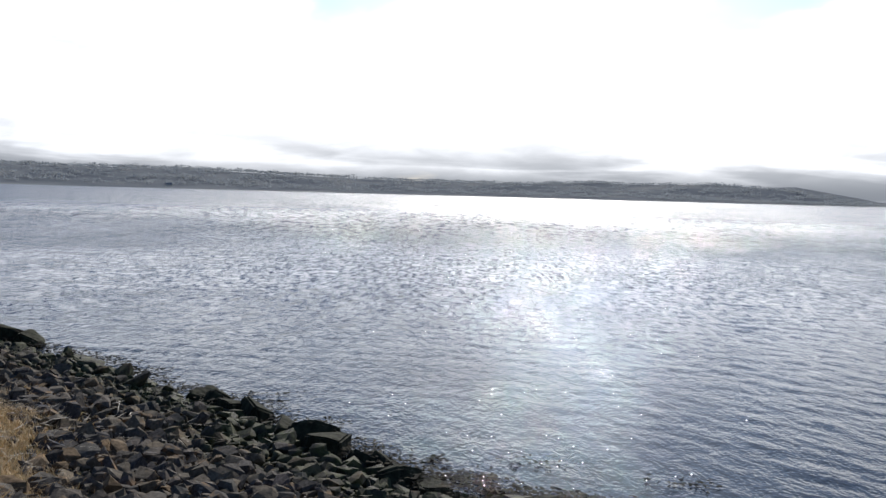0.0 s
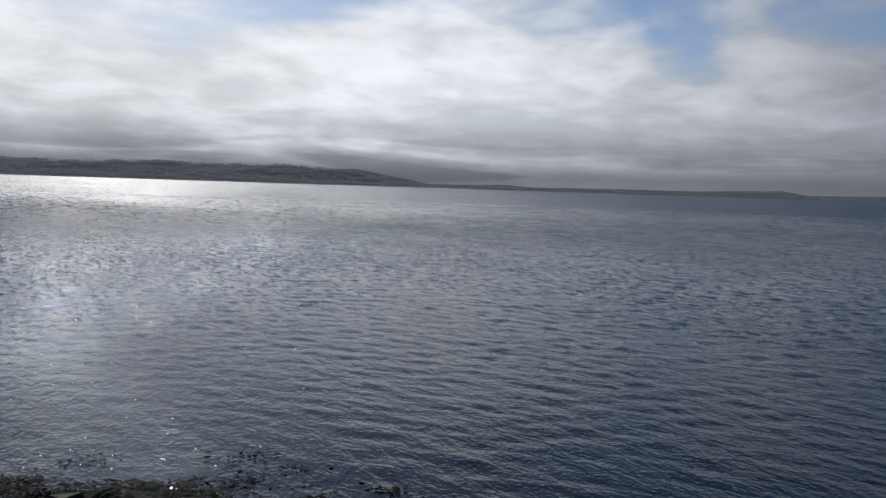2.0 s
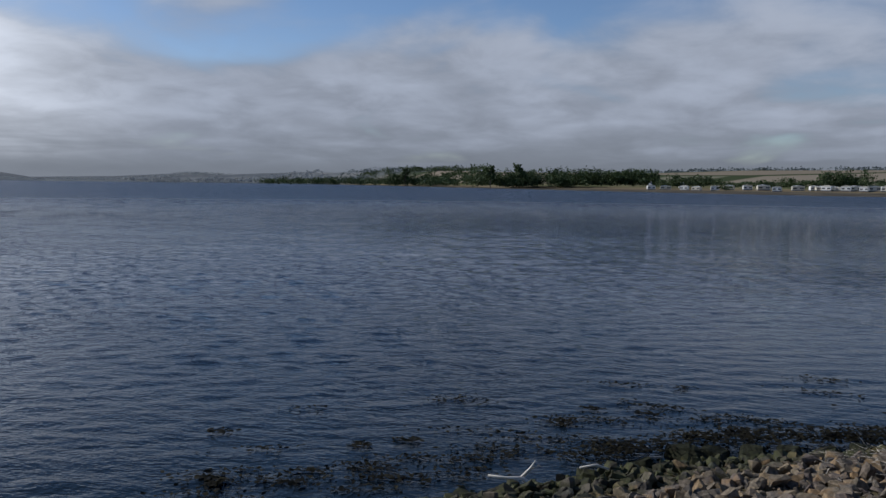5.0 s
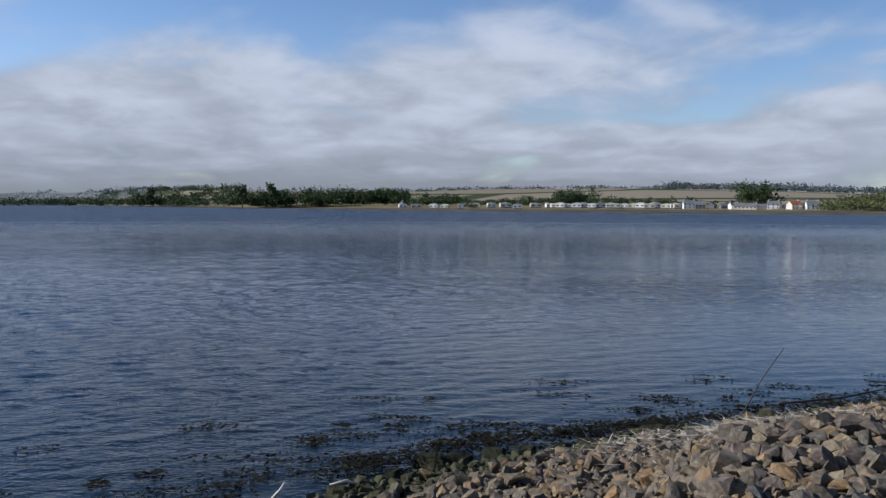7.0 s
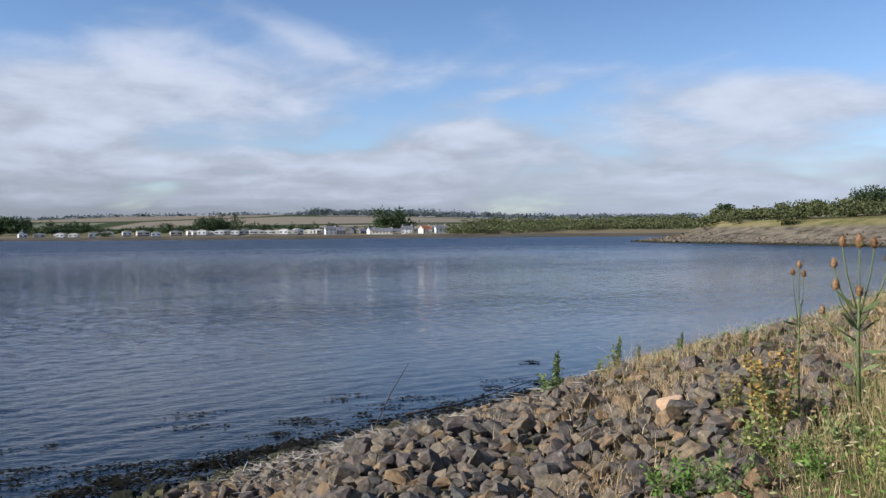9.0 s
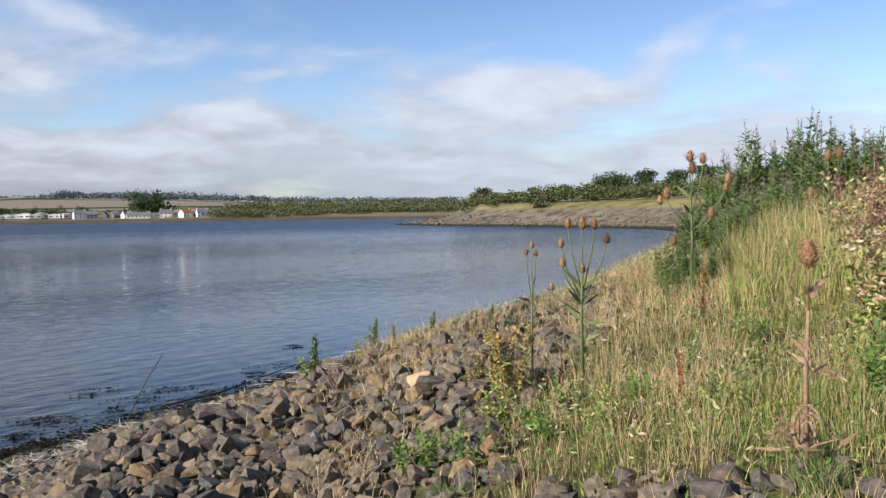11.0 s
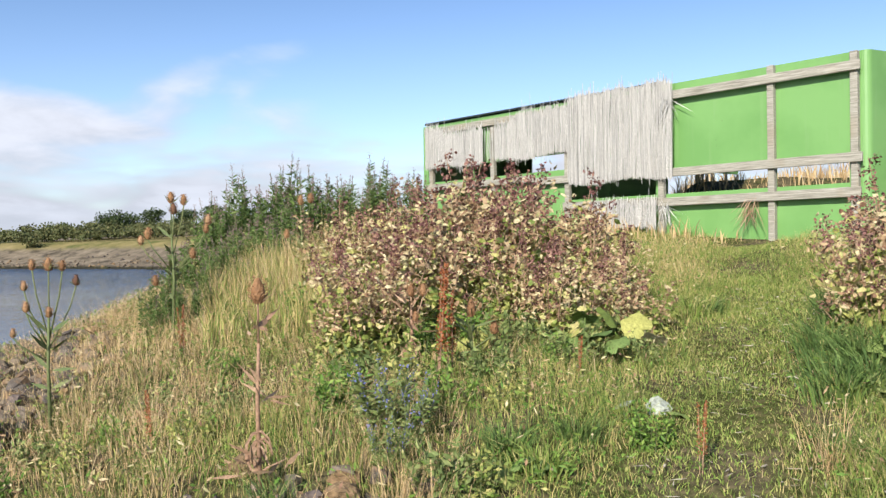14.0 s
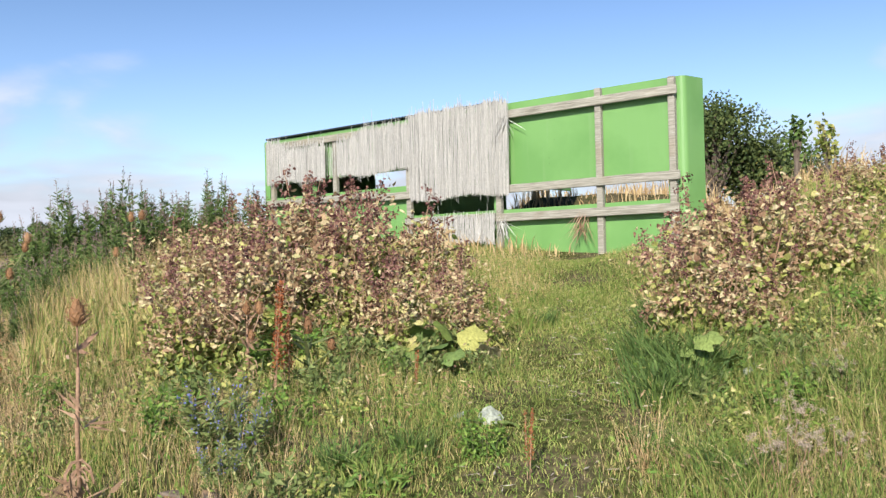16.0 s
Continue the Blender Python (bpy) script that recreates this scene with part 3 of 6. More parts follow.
def blades(soup, base, h, w, lean, turn=None):
    """Bent tapering grass blades."""
    n = len(base)
    a = rng.uniform(0, 2 * np.pi, n) if turn is None else turn
    out = np.stack([np.cos(a), np.sin(a), np.zeros(n)], 1)
    b = rng.uniform(0, 2 * np.pi, n)
    side_ = np.stack([np.cos(b), np.sin(b), np.zeros(n)], 1) * w[:, None] * 0.5
    up_ = np.array((0, 0, 1.0))
    mid = base + up_ * (h * 0.55)[:, None] + out * (h * lean * 0.3)[:, None]
    tip = base + up_ * (h * (1 - 0.25 * lean))[:, None] + out * (h * lean)[:, None]
    v = np.stack([base - side_, base + side_, mid - side_ * 0.8, mid + side_ * 0.8, tip], 1)
    return soup.add(v, [(0, 1, 3, 2), (2, 3, 4)])


def tube(soup, pts, radii, sides=5):
    pts = [np.array(p, float) for p in pts]
    ring = []
    for i, p in enumerate(pts):
        t = unit(pts[min(i + 1, len(pts) - 1)] - pts[max(i - 1, 0)])
        a = unit(np.cross(t, (0.31, 0.95, 0.1) if abs(t[1]) < 0.9 else (1, 0, 0)))
        b = np.cross(t, a)
        for k in range(sides):
            q = 2 * math.pi * k / sides
            ring.append(p + (a * math.cos(q) + b * math.sin(q)) * radii[i])
    faces = [(i * sides + k, i * sides + (k + 1) % sides, (i + 1) * sides + (k + 1) % sides, (i + 1) * sides + k)
             for i in range(len(pts) - 1) for k in range(sides)]
    faces += [tuple(range(sides))[::-1], tuple((len(pts) - 1) * sides + k for k in range(sides))]
    return soup.add(np.array(ring)[None], faces)


def box(soup, lo, hi, m=None, bevel=0.0):
    x0, y0, z0 = lo
    x1, y1, z1 = hi
    b = min(bevel, (x1 - x0) / 3, (y1 - y0) / 3, (z1 - z0) / 3)
    if b <= 0:
        v = np.array([(x, y, z) for z in (z0, z1) for x, y in ((x0, y0), (x1, y0), (x1, y1), (x0, y1))])
        f = [(3, 2, 1, 0), (4, 5, 6, 7), (0, 1, 5, 4), (1, 2, 6, 5), (2, 3, 7, 6), (3, 0, 4, 7)]
    else:
        corners = ((x0, y0, 1, 1), (x1, y0, -1, 1), (x1, y1, -1, -1), (x0, y1, 1, -1))
        v, f = [], []
        for z, inset in ((z0, 1), (z0 + b, 0), (z1 - b, 0), (z1, 1)):
            for x, y, sx, sy in corners:
                i = b * inset
                if sx * sy > 0:
                    v += [(x + sx * i, y + sy * (b + i), z), (x + sx * (b + i), y + sy * i, z)]
                else:
                    v += [(x + sx * (b + i), y + sy * i, z), (x + sx * i, y + sy * (b + i), z)]
        v = np.array(v)
        for k in range(3):
            f += [(k * 8 + j, k * 8 + (j + 1) % 8, k * 8 + 8 + (j + 1) % 8, k * 8 + 8 + j) for j in range(8)]
        f += [tuple(range(8))[::-1], tuple(range(24, 32))]
    if m is not None:
        v = np.array([tuple(m @ Vector(p)) for p in v])
    return soup.add(v[None], f)


def gz(x, y):
    return float(height(np.array([x]), np.array([y]))[0])


def stand(az, d, sink=0.0):
    p = on(az, d)
    return Vector((p.x, p.y, gz(p.x, p.y) - sink))


# ---- ground and water ----
AZ = np.concatenate([np.arange(-44, 200, 0.5), np.arange(200, 316, 4)])
RR = np.concatenate([[0.3], np.geomspace(1, 60, 115), np.geomspace(64, 4700, 95)])
ga, gr = np.meshgrid(np.radians(AZ), RR)
gx, gy = gr * np.sin(ga), gr * np.cos(ga)
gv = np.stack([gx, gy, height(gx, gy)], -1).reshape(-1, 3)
n_az = len(AZ)
gi, gj = np.meshgrid(np.arange(len(RR) - 1), np.arange(n_az), indexing="ij")
gi, gj = gi.ravel(), gj.ravel()
quads = np.stack([(gi + 1) * n_az + gj, (gi + 1) * n_az + (gj + 1) % n_az, gi * n_az + (gj + 1) % n_az, gi * n_az + gj], 1)
soil = Soup()
soil.v, soil.count, soil.f = [np.concatenate([gv, [(0, 0, 1.9)]])], len(gv) + 1, {4: [quads]}
soil.f[3] = [np.stack([(np.arange(n_az) + 1) % n_az, np.full(n_az, len(gv)), np.arange(n_az)], 1)]
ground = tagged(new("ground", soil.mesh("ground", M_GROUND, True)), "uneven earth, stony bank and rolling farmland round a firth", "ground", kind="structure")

# the sea, with real wavelets where the camera is near it
WA = np.concatenate([np.arange(-50, 155, 0.42), np.arange(155, 310, 5.0)])
wr = [6.5]
while wr[-1] < 110:
    wr.append(wr[-1] + max(0.085, 0.0064 * wr[-1]))
wr = np.concatenate([wr, np.geomspace(114, 4750, 40)])
wa, wd = np.meshgrid(np.radians(WA), wr)
wx, wy = wd * np.sin(wa), wd * np.cos(wa)
gap = np.maximum(0.08, 0.006 * wd)
wz = np.zeros_like(wx)
gust = 0.75 + 0.35 * rough(wx * 0.9 + wy * 0.3, wy, 0.11) + 0.15 * rough(wy, wx, 0.31)
shelter = 0.35 + 0.65 * step(10.5, 20, wd)
for i in range(30):
    lam = float(np.interp(rng.random(), [0, 0.4, 0.85, 1], [0.30, 0.5, 0.9, 1.7]))
    head = radians((26, 92, 58)[i % 3] + rng.normal(0, 13))
    amp = 0.023 * lam * min(1.0, 0.8 / lam) ** 0.7 / 6.283 * 1.414
    wz += amp * np.clip(lam / (3 * gap) - 0.5, 0, 1) * np.sin((wx * math.sin(head) + wy * math.cos(head)) * 6.283 / lam + rng.uniform(0, 6.283)
                                                             + 0.7 * rough(wx + i, wy - i, 0.5 / lam))
wz *= 1 - 0.72 * step(80, 108, np.degrees(wa) % 360) * (1 - step(200, 250, np.degrees(wa) % 360))
wz *= gust * shelter * (1 - step(70, 110, wd))
n_w = len(WA)
wv = np.stack([wx, wy, wz], -1).reshape(-1, 3)
wi, wj = [q.ravel() for q in np.meshgrid(np.arange(len(wr) - 1), np.arange(n_w), indexing="ij")]
wet = Soup()
wet.v, wet.count = [wv], len(wv)
wet.f = {4: [np.stack([(wi + 1) * n_w + wj, (wi + 1) * n_w + (wj + 1) % n_w, wi * n_w + (wj + 1) % n_w, wi * n_w + wj], 1)]}
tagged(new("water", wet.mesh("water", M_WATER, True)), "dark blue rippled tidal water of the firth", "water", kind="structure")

# ---- the bird hide ----
HIDE_A = eye_at(172.06) + on(172.06, 12.2) + on(262.06, 3.2)
HIDE_B = eye_at(172.06) + on(172.06, 17.8) + on(262.06, -3.58)
along = Vector((HIDE_B.x - HIDE_A.x, HIDE_B.y - HIDE_A.y, 0)).normalized()
hide = new("bird_hide")
hide.matrix_basis = Matrix.Translation((HIDE_A.x, HIDE_A.y, 0)) @ Matrix.Rotation(math.atan2(along.y, along.x), 4, "Z")
tagged(hide, "bright green boarded bird hide with timber frame and torn reed screens", "bird hide")
# along the front: x; outwards to the water: negative or positive y by turn
OUT = 1.0 if (hide.matrix_basis.to_3x3() @ Vector((0, 1, 0))).dot(Vector((-HIDE_A.x, -HIDE_A.y, 0))) > 0 else -1.0
BASE, TOP = 3.15, 5.95


def hide_box(name, x0, x1, y0, y1, z0, z1, mat, label="", bevel=0.008):
    ya, yb = sorted((y0 * OUT, y1 * OUT))
    return part(name, box(Soup(), (x0, ya, z0), (x1, yb, z1), None, bevel).mesh(name, mat), hide, label)


for x0, x1, z0, z1 in ((-0.17, 1.125, 4.60, TOP), (1.13, 2.955, 4.60, TOP), (2.96, 4.895, 4.52, TOP), (4.90, 6.745, 5.06, TOP), (6.75, 8.85, 5.06, TOP),
                       (-0.17, 1.125, BASE, 4.24), (1.13, 2.955, BASE, 4.24), (2.96, 4.895, BASE, 4.24), (4.90, 6.745, BASE, 4.78), (6.75, 8.85, BASE, 4.78),
                       (-0.17, 0.0, 4.24, 4.60), (1.02, 1.125, 4.24, 4.60), (2.90, 3.05, 4.24, 4.52), (4.86, 4.95, 4.24, 4.52), (7.30, 7.52, 4.78, 5.06), (8.70, 8.85, 4.78, 5.06)):
    hide_box("panel", x0, x1, -0.03, 0.0, z0, z1, M_GREEN, bevel=0.004)
# rounded corner and the end wing
wing = Soup()
prof = [(-0.172, -0.002), (-0.205, -0.006), (-0.235, -0.018), (-0.258, -0.038), (-0.273, -0.065), (-0.282, -0.10), (-0.36, -0.42), (-0.325, -0.42), (-0.245, -0.10), (-0.225, -0.06), (-0.172, -0.034)]
wv_ = np.array([(x, y * OUT, z) for z in (BASE, TOP) for x, y in prof])
n_p = len(prof)
wing.add(wv_[None], [(i, (i + 1) % n_p, (i + 1) % n_p + n_p, i + n_p) for i in range(n_p)] + [tuple(range(n_p))[::-1], tuple(range(n_p, 2 * n_p))])
part("end_panel", wing.mesh("end_panel", M_GREEN), hide)
# deep part with roof, floor and back wall
hide_box("floor", 3.05, 8.64, -2.3, -0.04, 3.3, 3.42, M_TIMBER)
for x0, x1, z0, z1 in ((4.45, 5.8, 3.42, TOP), (5.8, 7.95, 3.42, 4.85), (5.8, 7.95, 5.42, TOP), (7.95, 8.64, 3.42, TOP)):
    hide_box("back_panel", x0, x1, -2.34, -2.3, z0, z1, M_GREEN)
hide_box("side_panel", 8.60, 8.64, -2.3, -0.04, 3.42, TOP, M_GREEN)
hide_box("side_panel", 2.98, 3.02, -2.3, -0.04, 4.65, TOP, M_GREEN)
roof = Soup()
rx = np.arange(2.9, 8.72, 0.019)
rz_ = 5.98 + 0.016 * np.sin(rx * 2 * math.pi / 0.076)
rv = np.concatenate([np.stack([rx, np.full_like(rx, y * OUT), rz_ + dz + off], 1) for y, dz in ((0.07, 0.0), (-2.45, -0.12)) for off in (0.0, 0.012)])
n_r = len(rx)
rf = []
for i in range(n_r - 1):
    rf += [(i, i + 1, 2 * n_r + i + 1, 2 * n_r + i), (n_r + i, 3 * n_r + i, 3 * n_r + i + 1, n_r + i + 1), (i, n_r + i, n_r + i + 1, i + 1)]
roof.add(rv[None], rf)
part("roof", roof.mesh("roof", M_ROOF), hide, "dark corrugated roof sheet")
for i, x in enumerate((-0.10, 1.06, 2.90, 4.84, 6.70, 8.52)):
    hide_box("post", x - 0.05, x + 0.05, 0.002, 0.085, BASE, 5.945 if i < 2 else 5.85, M_TIMBER, "weathered grey timber post")
for x0, x1, z in ((-0.20, 2.93, 5.75), (-0.22, 2.93, 4.56), (2.94, 5.55, 4.60), (5.56, 8.66, 4.66), (-0.20, 2.93, 4.11), (2.94, 4.9, 4.13), (2.94, 8.66, 5.80)):
    hide_box("rail", x0, x1, 0.088, 0.13, z - 0.065, z + 0.065, M_TIMBER, "weathered grey timber rail")


def reed_screen(x0, x1, top, foot, ragged, gaps=0.0, y0=0.135):
    """A hanging mat of split reeds with a frayed top and foot."""
    s = Soup()
    n = int((x1 - x0) / 0.0026)
    x = np.linspace(x0, x1, n) + rng.normal(0, 0.004, n)
    wave = 0.02 * np.sin(x * 9) + 0.015 * np.sin(x * 23)
    zt = top + rng.normal(0, ragged * 0.6, n) + rng.exponential(ragged * 0.7, n) * (rng.random(n) < 0.35) + wave - 0.16 * step(5.9, 6.3, x) * (1 - step(8.0, 8.2, x))
    zf = foot + rng.normal(0, ragged * 0.35, n) + 0.03 * np.sin(x * 4.1)
    torn = rng.random(n) < 0.07
    zf = np.where(torn, zf + rng.uniform(-0.14, 0.22, n), zf)
    keep = ~((np.abs(x - 6.72) < 0.16) & (rng.random(n) < 0.85)) if gaps else np.ones(n, bool)
    keep &= ~((np.abs(x - 7.9) < 0.9) & (rng.random(n) < 0.04))
    x, zt, zf, n = x[keep], zt[keep], zf[keep], int(keep.sum())
    tilt, w = rng.normal(0, 0.02, n), rng.uniform(0.002, 0.0042, n)
    y = (y0 + rng.uniform(0, 0.02, n)) * OUT
    v = np.stack([np.stack([x - w, y, zf], 1), np.stack([x + w, y, zf], 1), np.stack([x + w + tilt, y, zt], 1), np.stack([x - w + tilt, y, zt], 1),
                  np.stack([x, y + 0.006 * OUT, zf], 1), np.stack([x + tilt, y + 0.006 * OUT, zt], 1)], 1)
    s.add(v, [(0, 4, 5, 3), (4, 1, 2, 5)])
    return s.mesh("reed_screen", M_REED)


part("reed_screen", reed_screen(2.64, 4.74, 5.97, 4.50, 0.05), hide, "bleached split-reed screen with ragged edge")
part("reed_screen", reed_screen(4.72, 8.60, 5.84, 5.06, 0.07, 1.0), hide, "torn split-reed screen with missing stems")
part("reed_screen", reed_screen(2.95, 4.3, 4.14, 3.72, 0.05, 0.0, 0.138), hide, "short broken reed screen")
for x, z, k in ((2.70, 5.72, 24), (1.32, 4.05, 46), (2.80, 4.10, 36)):
    s = Soup()
    a = rng.normal(size=(k, 3)) * (0.25, 0.08, 0.25) + (0.15 if x < 2 else -0.05, 0.2 * OUT, -0.9)
    leaves(s, np.tile((x, 0.14 * OUT, z), (k, 1)) + rng.normal(size=(k, 3)) * (0.06, 0.01, 0.05), rng.uniform(0.2, 0.55, k), 0.006, way=a)
    part("loose_reeds", s.mesh("loose_reeds", M_STALK if x < 2 else M_REED), hide, "broken reeds hanging loose")

# ---- plants ----
def clump(soup, n, r, z0, z1, length, width, up=0.2, dome=True):
    a, q = rng.uniform(0, 2 * np.pi, n), np.sqrt(rng.random(n))
    k = rng.random(n)
    rr_ = r * q * (np.sqrt(np.clip(1 - (k * 0.95) ** 2, 0, 1)) if dome else 1)
    c = np.stack([np.cos(a) * rr_, np.sin(a) * rr_, z0 + (z1 - z0) * k], 1)
    return leaves(soup, c, rng.uniform(0.6, 1.3, n) * length, rng.uniform(0.6, 1.3, n) * width, up)


def withered_bush(h, r, stems_n, seedy, label):
    e = thing("withered_bush", (0, 0, 0), label, "bush", "withered bushes on the bank")
    st, lf, sd, yl = Soup(), Soup(), Soup(), Soup()
    for i in range(stems_n):
        a, q = rng.uniform(0, 6.283), r * math.sqrt(rng.random())
        hh = h * (rng.uniform(0.35, 0.95) if rng.random() < 0.7 else rng.uniform(0.95, 1.28)) * (1 - 0.3 * (q / r) ** 2)
        foot = np.array((math.cos(a) * q * 0.6, math.sin(a) * q * 0.6, -0.05))
        tip = np.array((math.cos(a) * q * 1.3, math.sin(a) * q * 1.3, hh))
        mid = (foot + tip) / 2 + rng.normal(0, 0.04, 3)
        tube(st, [foot, mid, tip], [0.010, 0.007, 0.003], 4)
        for j in range(7 if hh > h * 0.8 else 1):
            m = 14
            c = tip + rng.normal(0, 1, 3) * (0.032, 0.032, 0.0) - (0, 0, 0.04 * j)
            leaves(sd, c + rng.normal(0, 0.022, (m, 3)), rng.uniform(0.018, 0.04, m), rng.uniform(0.008, 0.017, m), 0.3)
        for j in range(6):
            k = rng.uniform(0.45, 0.9 if hh < h * 0.95 else 0.75)
            p = foot + (tip - foot) * k
            tw = p + np.array((rng.normal(0, 0.10), rng.normal(0, 0.10), rng.uniform(0.03, 0.14)))
            tube(st, [p, tw], [0.004, 0.002], 3)
            m = 9
            crumpled(lf, tw + rng.normal(0, 0.055, (m, 3)), rng.uniform(0.035, 0.09, m), rng.uniform(0.009, 0.024, m))
            if rng.random() < 0.6 * seedy * (2.4 * k - 0.8):
                m = 11
                leaves(sd, tw + rng.normal(0, 0.035, (m, 3)) + (0, 0, 0.04), rng.uniform(0.018, 0.04, m), rng.uniform(0.008, 0.016, m), 0.3)
        m = 42
        k = rng.uniform(0.04, 0.62, m)[:, None]
        crumpled(yl, foot + (tip - foot) * k * (1.12, 1.12, 1) + rng.normal(0, 0.09, (m, 3)), rng.uniform(0.05, 0.10, m) + 0.09 * rng.random(m) * (1 - k[:, 0]), rng.uniform(0.014, 0.03, m) + 0.025 * rng.random(m) * (1 - k[:, 0]))
    part("stems", st.mesh("stems", M_STALK), e)
    part("leaves", lf.mesh("leaves", M_WILT), e, "dry crumpled brown leaves")
    part("seed_heads", sd.mesh("seed_heads", M_SEED), e, "dark red-brown seed clusters")
    part("lower_leaves", yl.mesh("lower_leaves", M_YELLOWING), e, "yellow-green lower leaves")
    return e


def place(kinds, spots, sink=0.03):
    """First of each kind is moved to a spot, the rest are copies."""
    used = set()
    for i, (az, d, s, turn) in enumerate(spots):
        ob = kinds[i % len(kinds)]
        m = Matrix.Translation(stand(az, d, sink)) @ Matrix.Rotation(radians(turn), 4, "Z") @ Matrix.Scale(s, 4)
        if ob.name in used:
            copy_thing(ob, m)
        else:
            ob.matrix_basis = m
            used.add(ob.name)


bushes = [withered_bush(1.12, 0.62, 20, 0.5, "withered brown bush with dark seed heads and yellowing leaves"),
          withered_bush(0.98, 0.72, 21, 0.25, "tangled withered bush with tan crumpled leaves"),
          withered_bush(1.2, 0.50, 16, 0.6, "tall withered bush thick with dark seed heads")]
place(bushes, [(162.0, 9.2, 0.98, 0), (164.2, 10.0, 1.3, 40), (166.0, 9.4, 1.26, 80), (168.2, 9.6, 0.98, 130), (159.4, 8.8, 0.66, 200), (170.9, 9.2, 0.86, 250),
               (173.2, 8.8, 0.80, 300), (161.5, 7.9, 0.72, 20), (165.2, 8.1, 0.8, 70), (168.6, 7.9, 0.72, 110), (171.6, 7.7, 0.6, 210),
               (159.2, 7.2, 0.56, 260), (174.8, 8.0, 0.6, 350), (157.2, 9.6, 0.7, 95),
               (190.4, 8.6, 0.85, 30), (192.2, 9.2, 0.88, 75), (194.4, 9.6, 0.8, 120), (189.6, 7.6, 0.66, 220), (191.4, 7.6, 0.6, 265),
               (188.9, 9.8, 0.62, 100), (198.4, 12.0, 0.5, 45)])


def willowherb(h, r, n, label):
    e = thing("willowherb_clump", (0, 0, 0), label, "shrub", "willowherb on the mound")
    st, lf, fl = Soup(), Soup(), Soup()
    for i in range(n):
        a, q = rng.uniform(0, 6.283), r * math.sqrt(rng.random())
        foot = np.array((math.cos(a) * q * 0.8, math.sin(a) * q * 0.8, -0.05))
        hh = h * rng.uniform(0.6, 1.1) * (1 - 0.25 * q / r)
        tip = foot + np.array((rng.normal(0, 0.07), rng.normal(0, 0.07), hh))
        tube(st, [foot, (foot + tip) / 2 + rng.normal(0, 0.02, 3), tip], [0.008, 0.006, 0.002], 4)
        m = int(120 * hh)
        k = rng.uniform(0.08, 0.9, m)
        c = foot + (tip - foot) * k[:, None]
        az_ = rng.uniform(0, 6.283, m)
        w = np.stack([np.cos(az_), np.sin(az_), np.full(m, 0.5)], 1)
        leaves(lf, c, rng.uniform(0.07, 0.14, m) * (1.1 - 0.4 * k), rng.uniform(0.006, 0.012, m), way=w)
        m = 34
        k = rng.uniform(0.82, 1.02, m)[:, None]
        leaves(fl, foot + (tip - foot) * k + rng.normal(0, 0.008, (m, 3)), rng.uniform(0.03, 0.055, m) * (1.5 - k[:, 0] * 0.8), 0.005, 0.9)
    part("stems", st.mesh("stems", M_GSTALK), e)
    part("leaves", lf.mesh("leaves", M_LEAF), e)
    part("flower_spires", fl.mesh("flower_spires", M_SPIRE), e, "faded pinkish flower spires")
    return e


herbs = [willowherb(1.45, 0.55, 34, "dense dark green willowherb with faded spires"), willowherb(1.3, 0.65, 36, "dark green willowherb clump gone to seed")]
place(herbs, [(150.2, 12.2, 1.0, 0), (152.0, 12.6, 1.05, 60), (153.6, 12.4, 1.02, 120), (155.2, 12.8, 1.0, 180), (148.9, 11.8, 0.78, 240), (156.8, 13.2, 0.95, 300),
              (158.6, 13.4, 0.95, 30), (151.2, 11.2, 0.72, 90), (153.4, 11.0, 0.7, 150), (147.6, 11.2, 0.6, 200), (149.6, 10.2, 0.5, 250), (160.4, 13.6, 0.95, 20),
              (146.4, 9.2, 0.48, 310), (148.2, 9.0, 0.4, 10)])


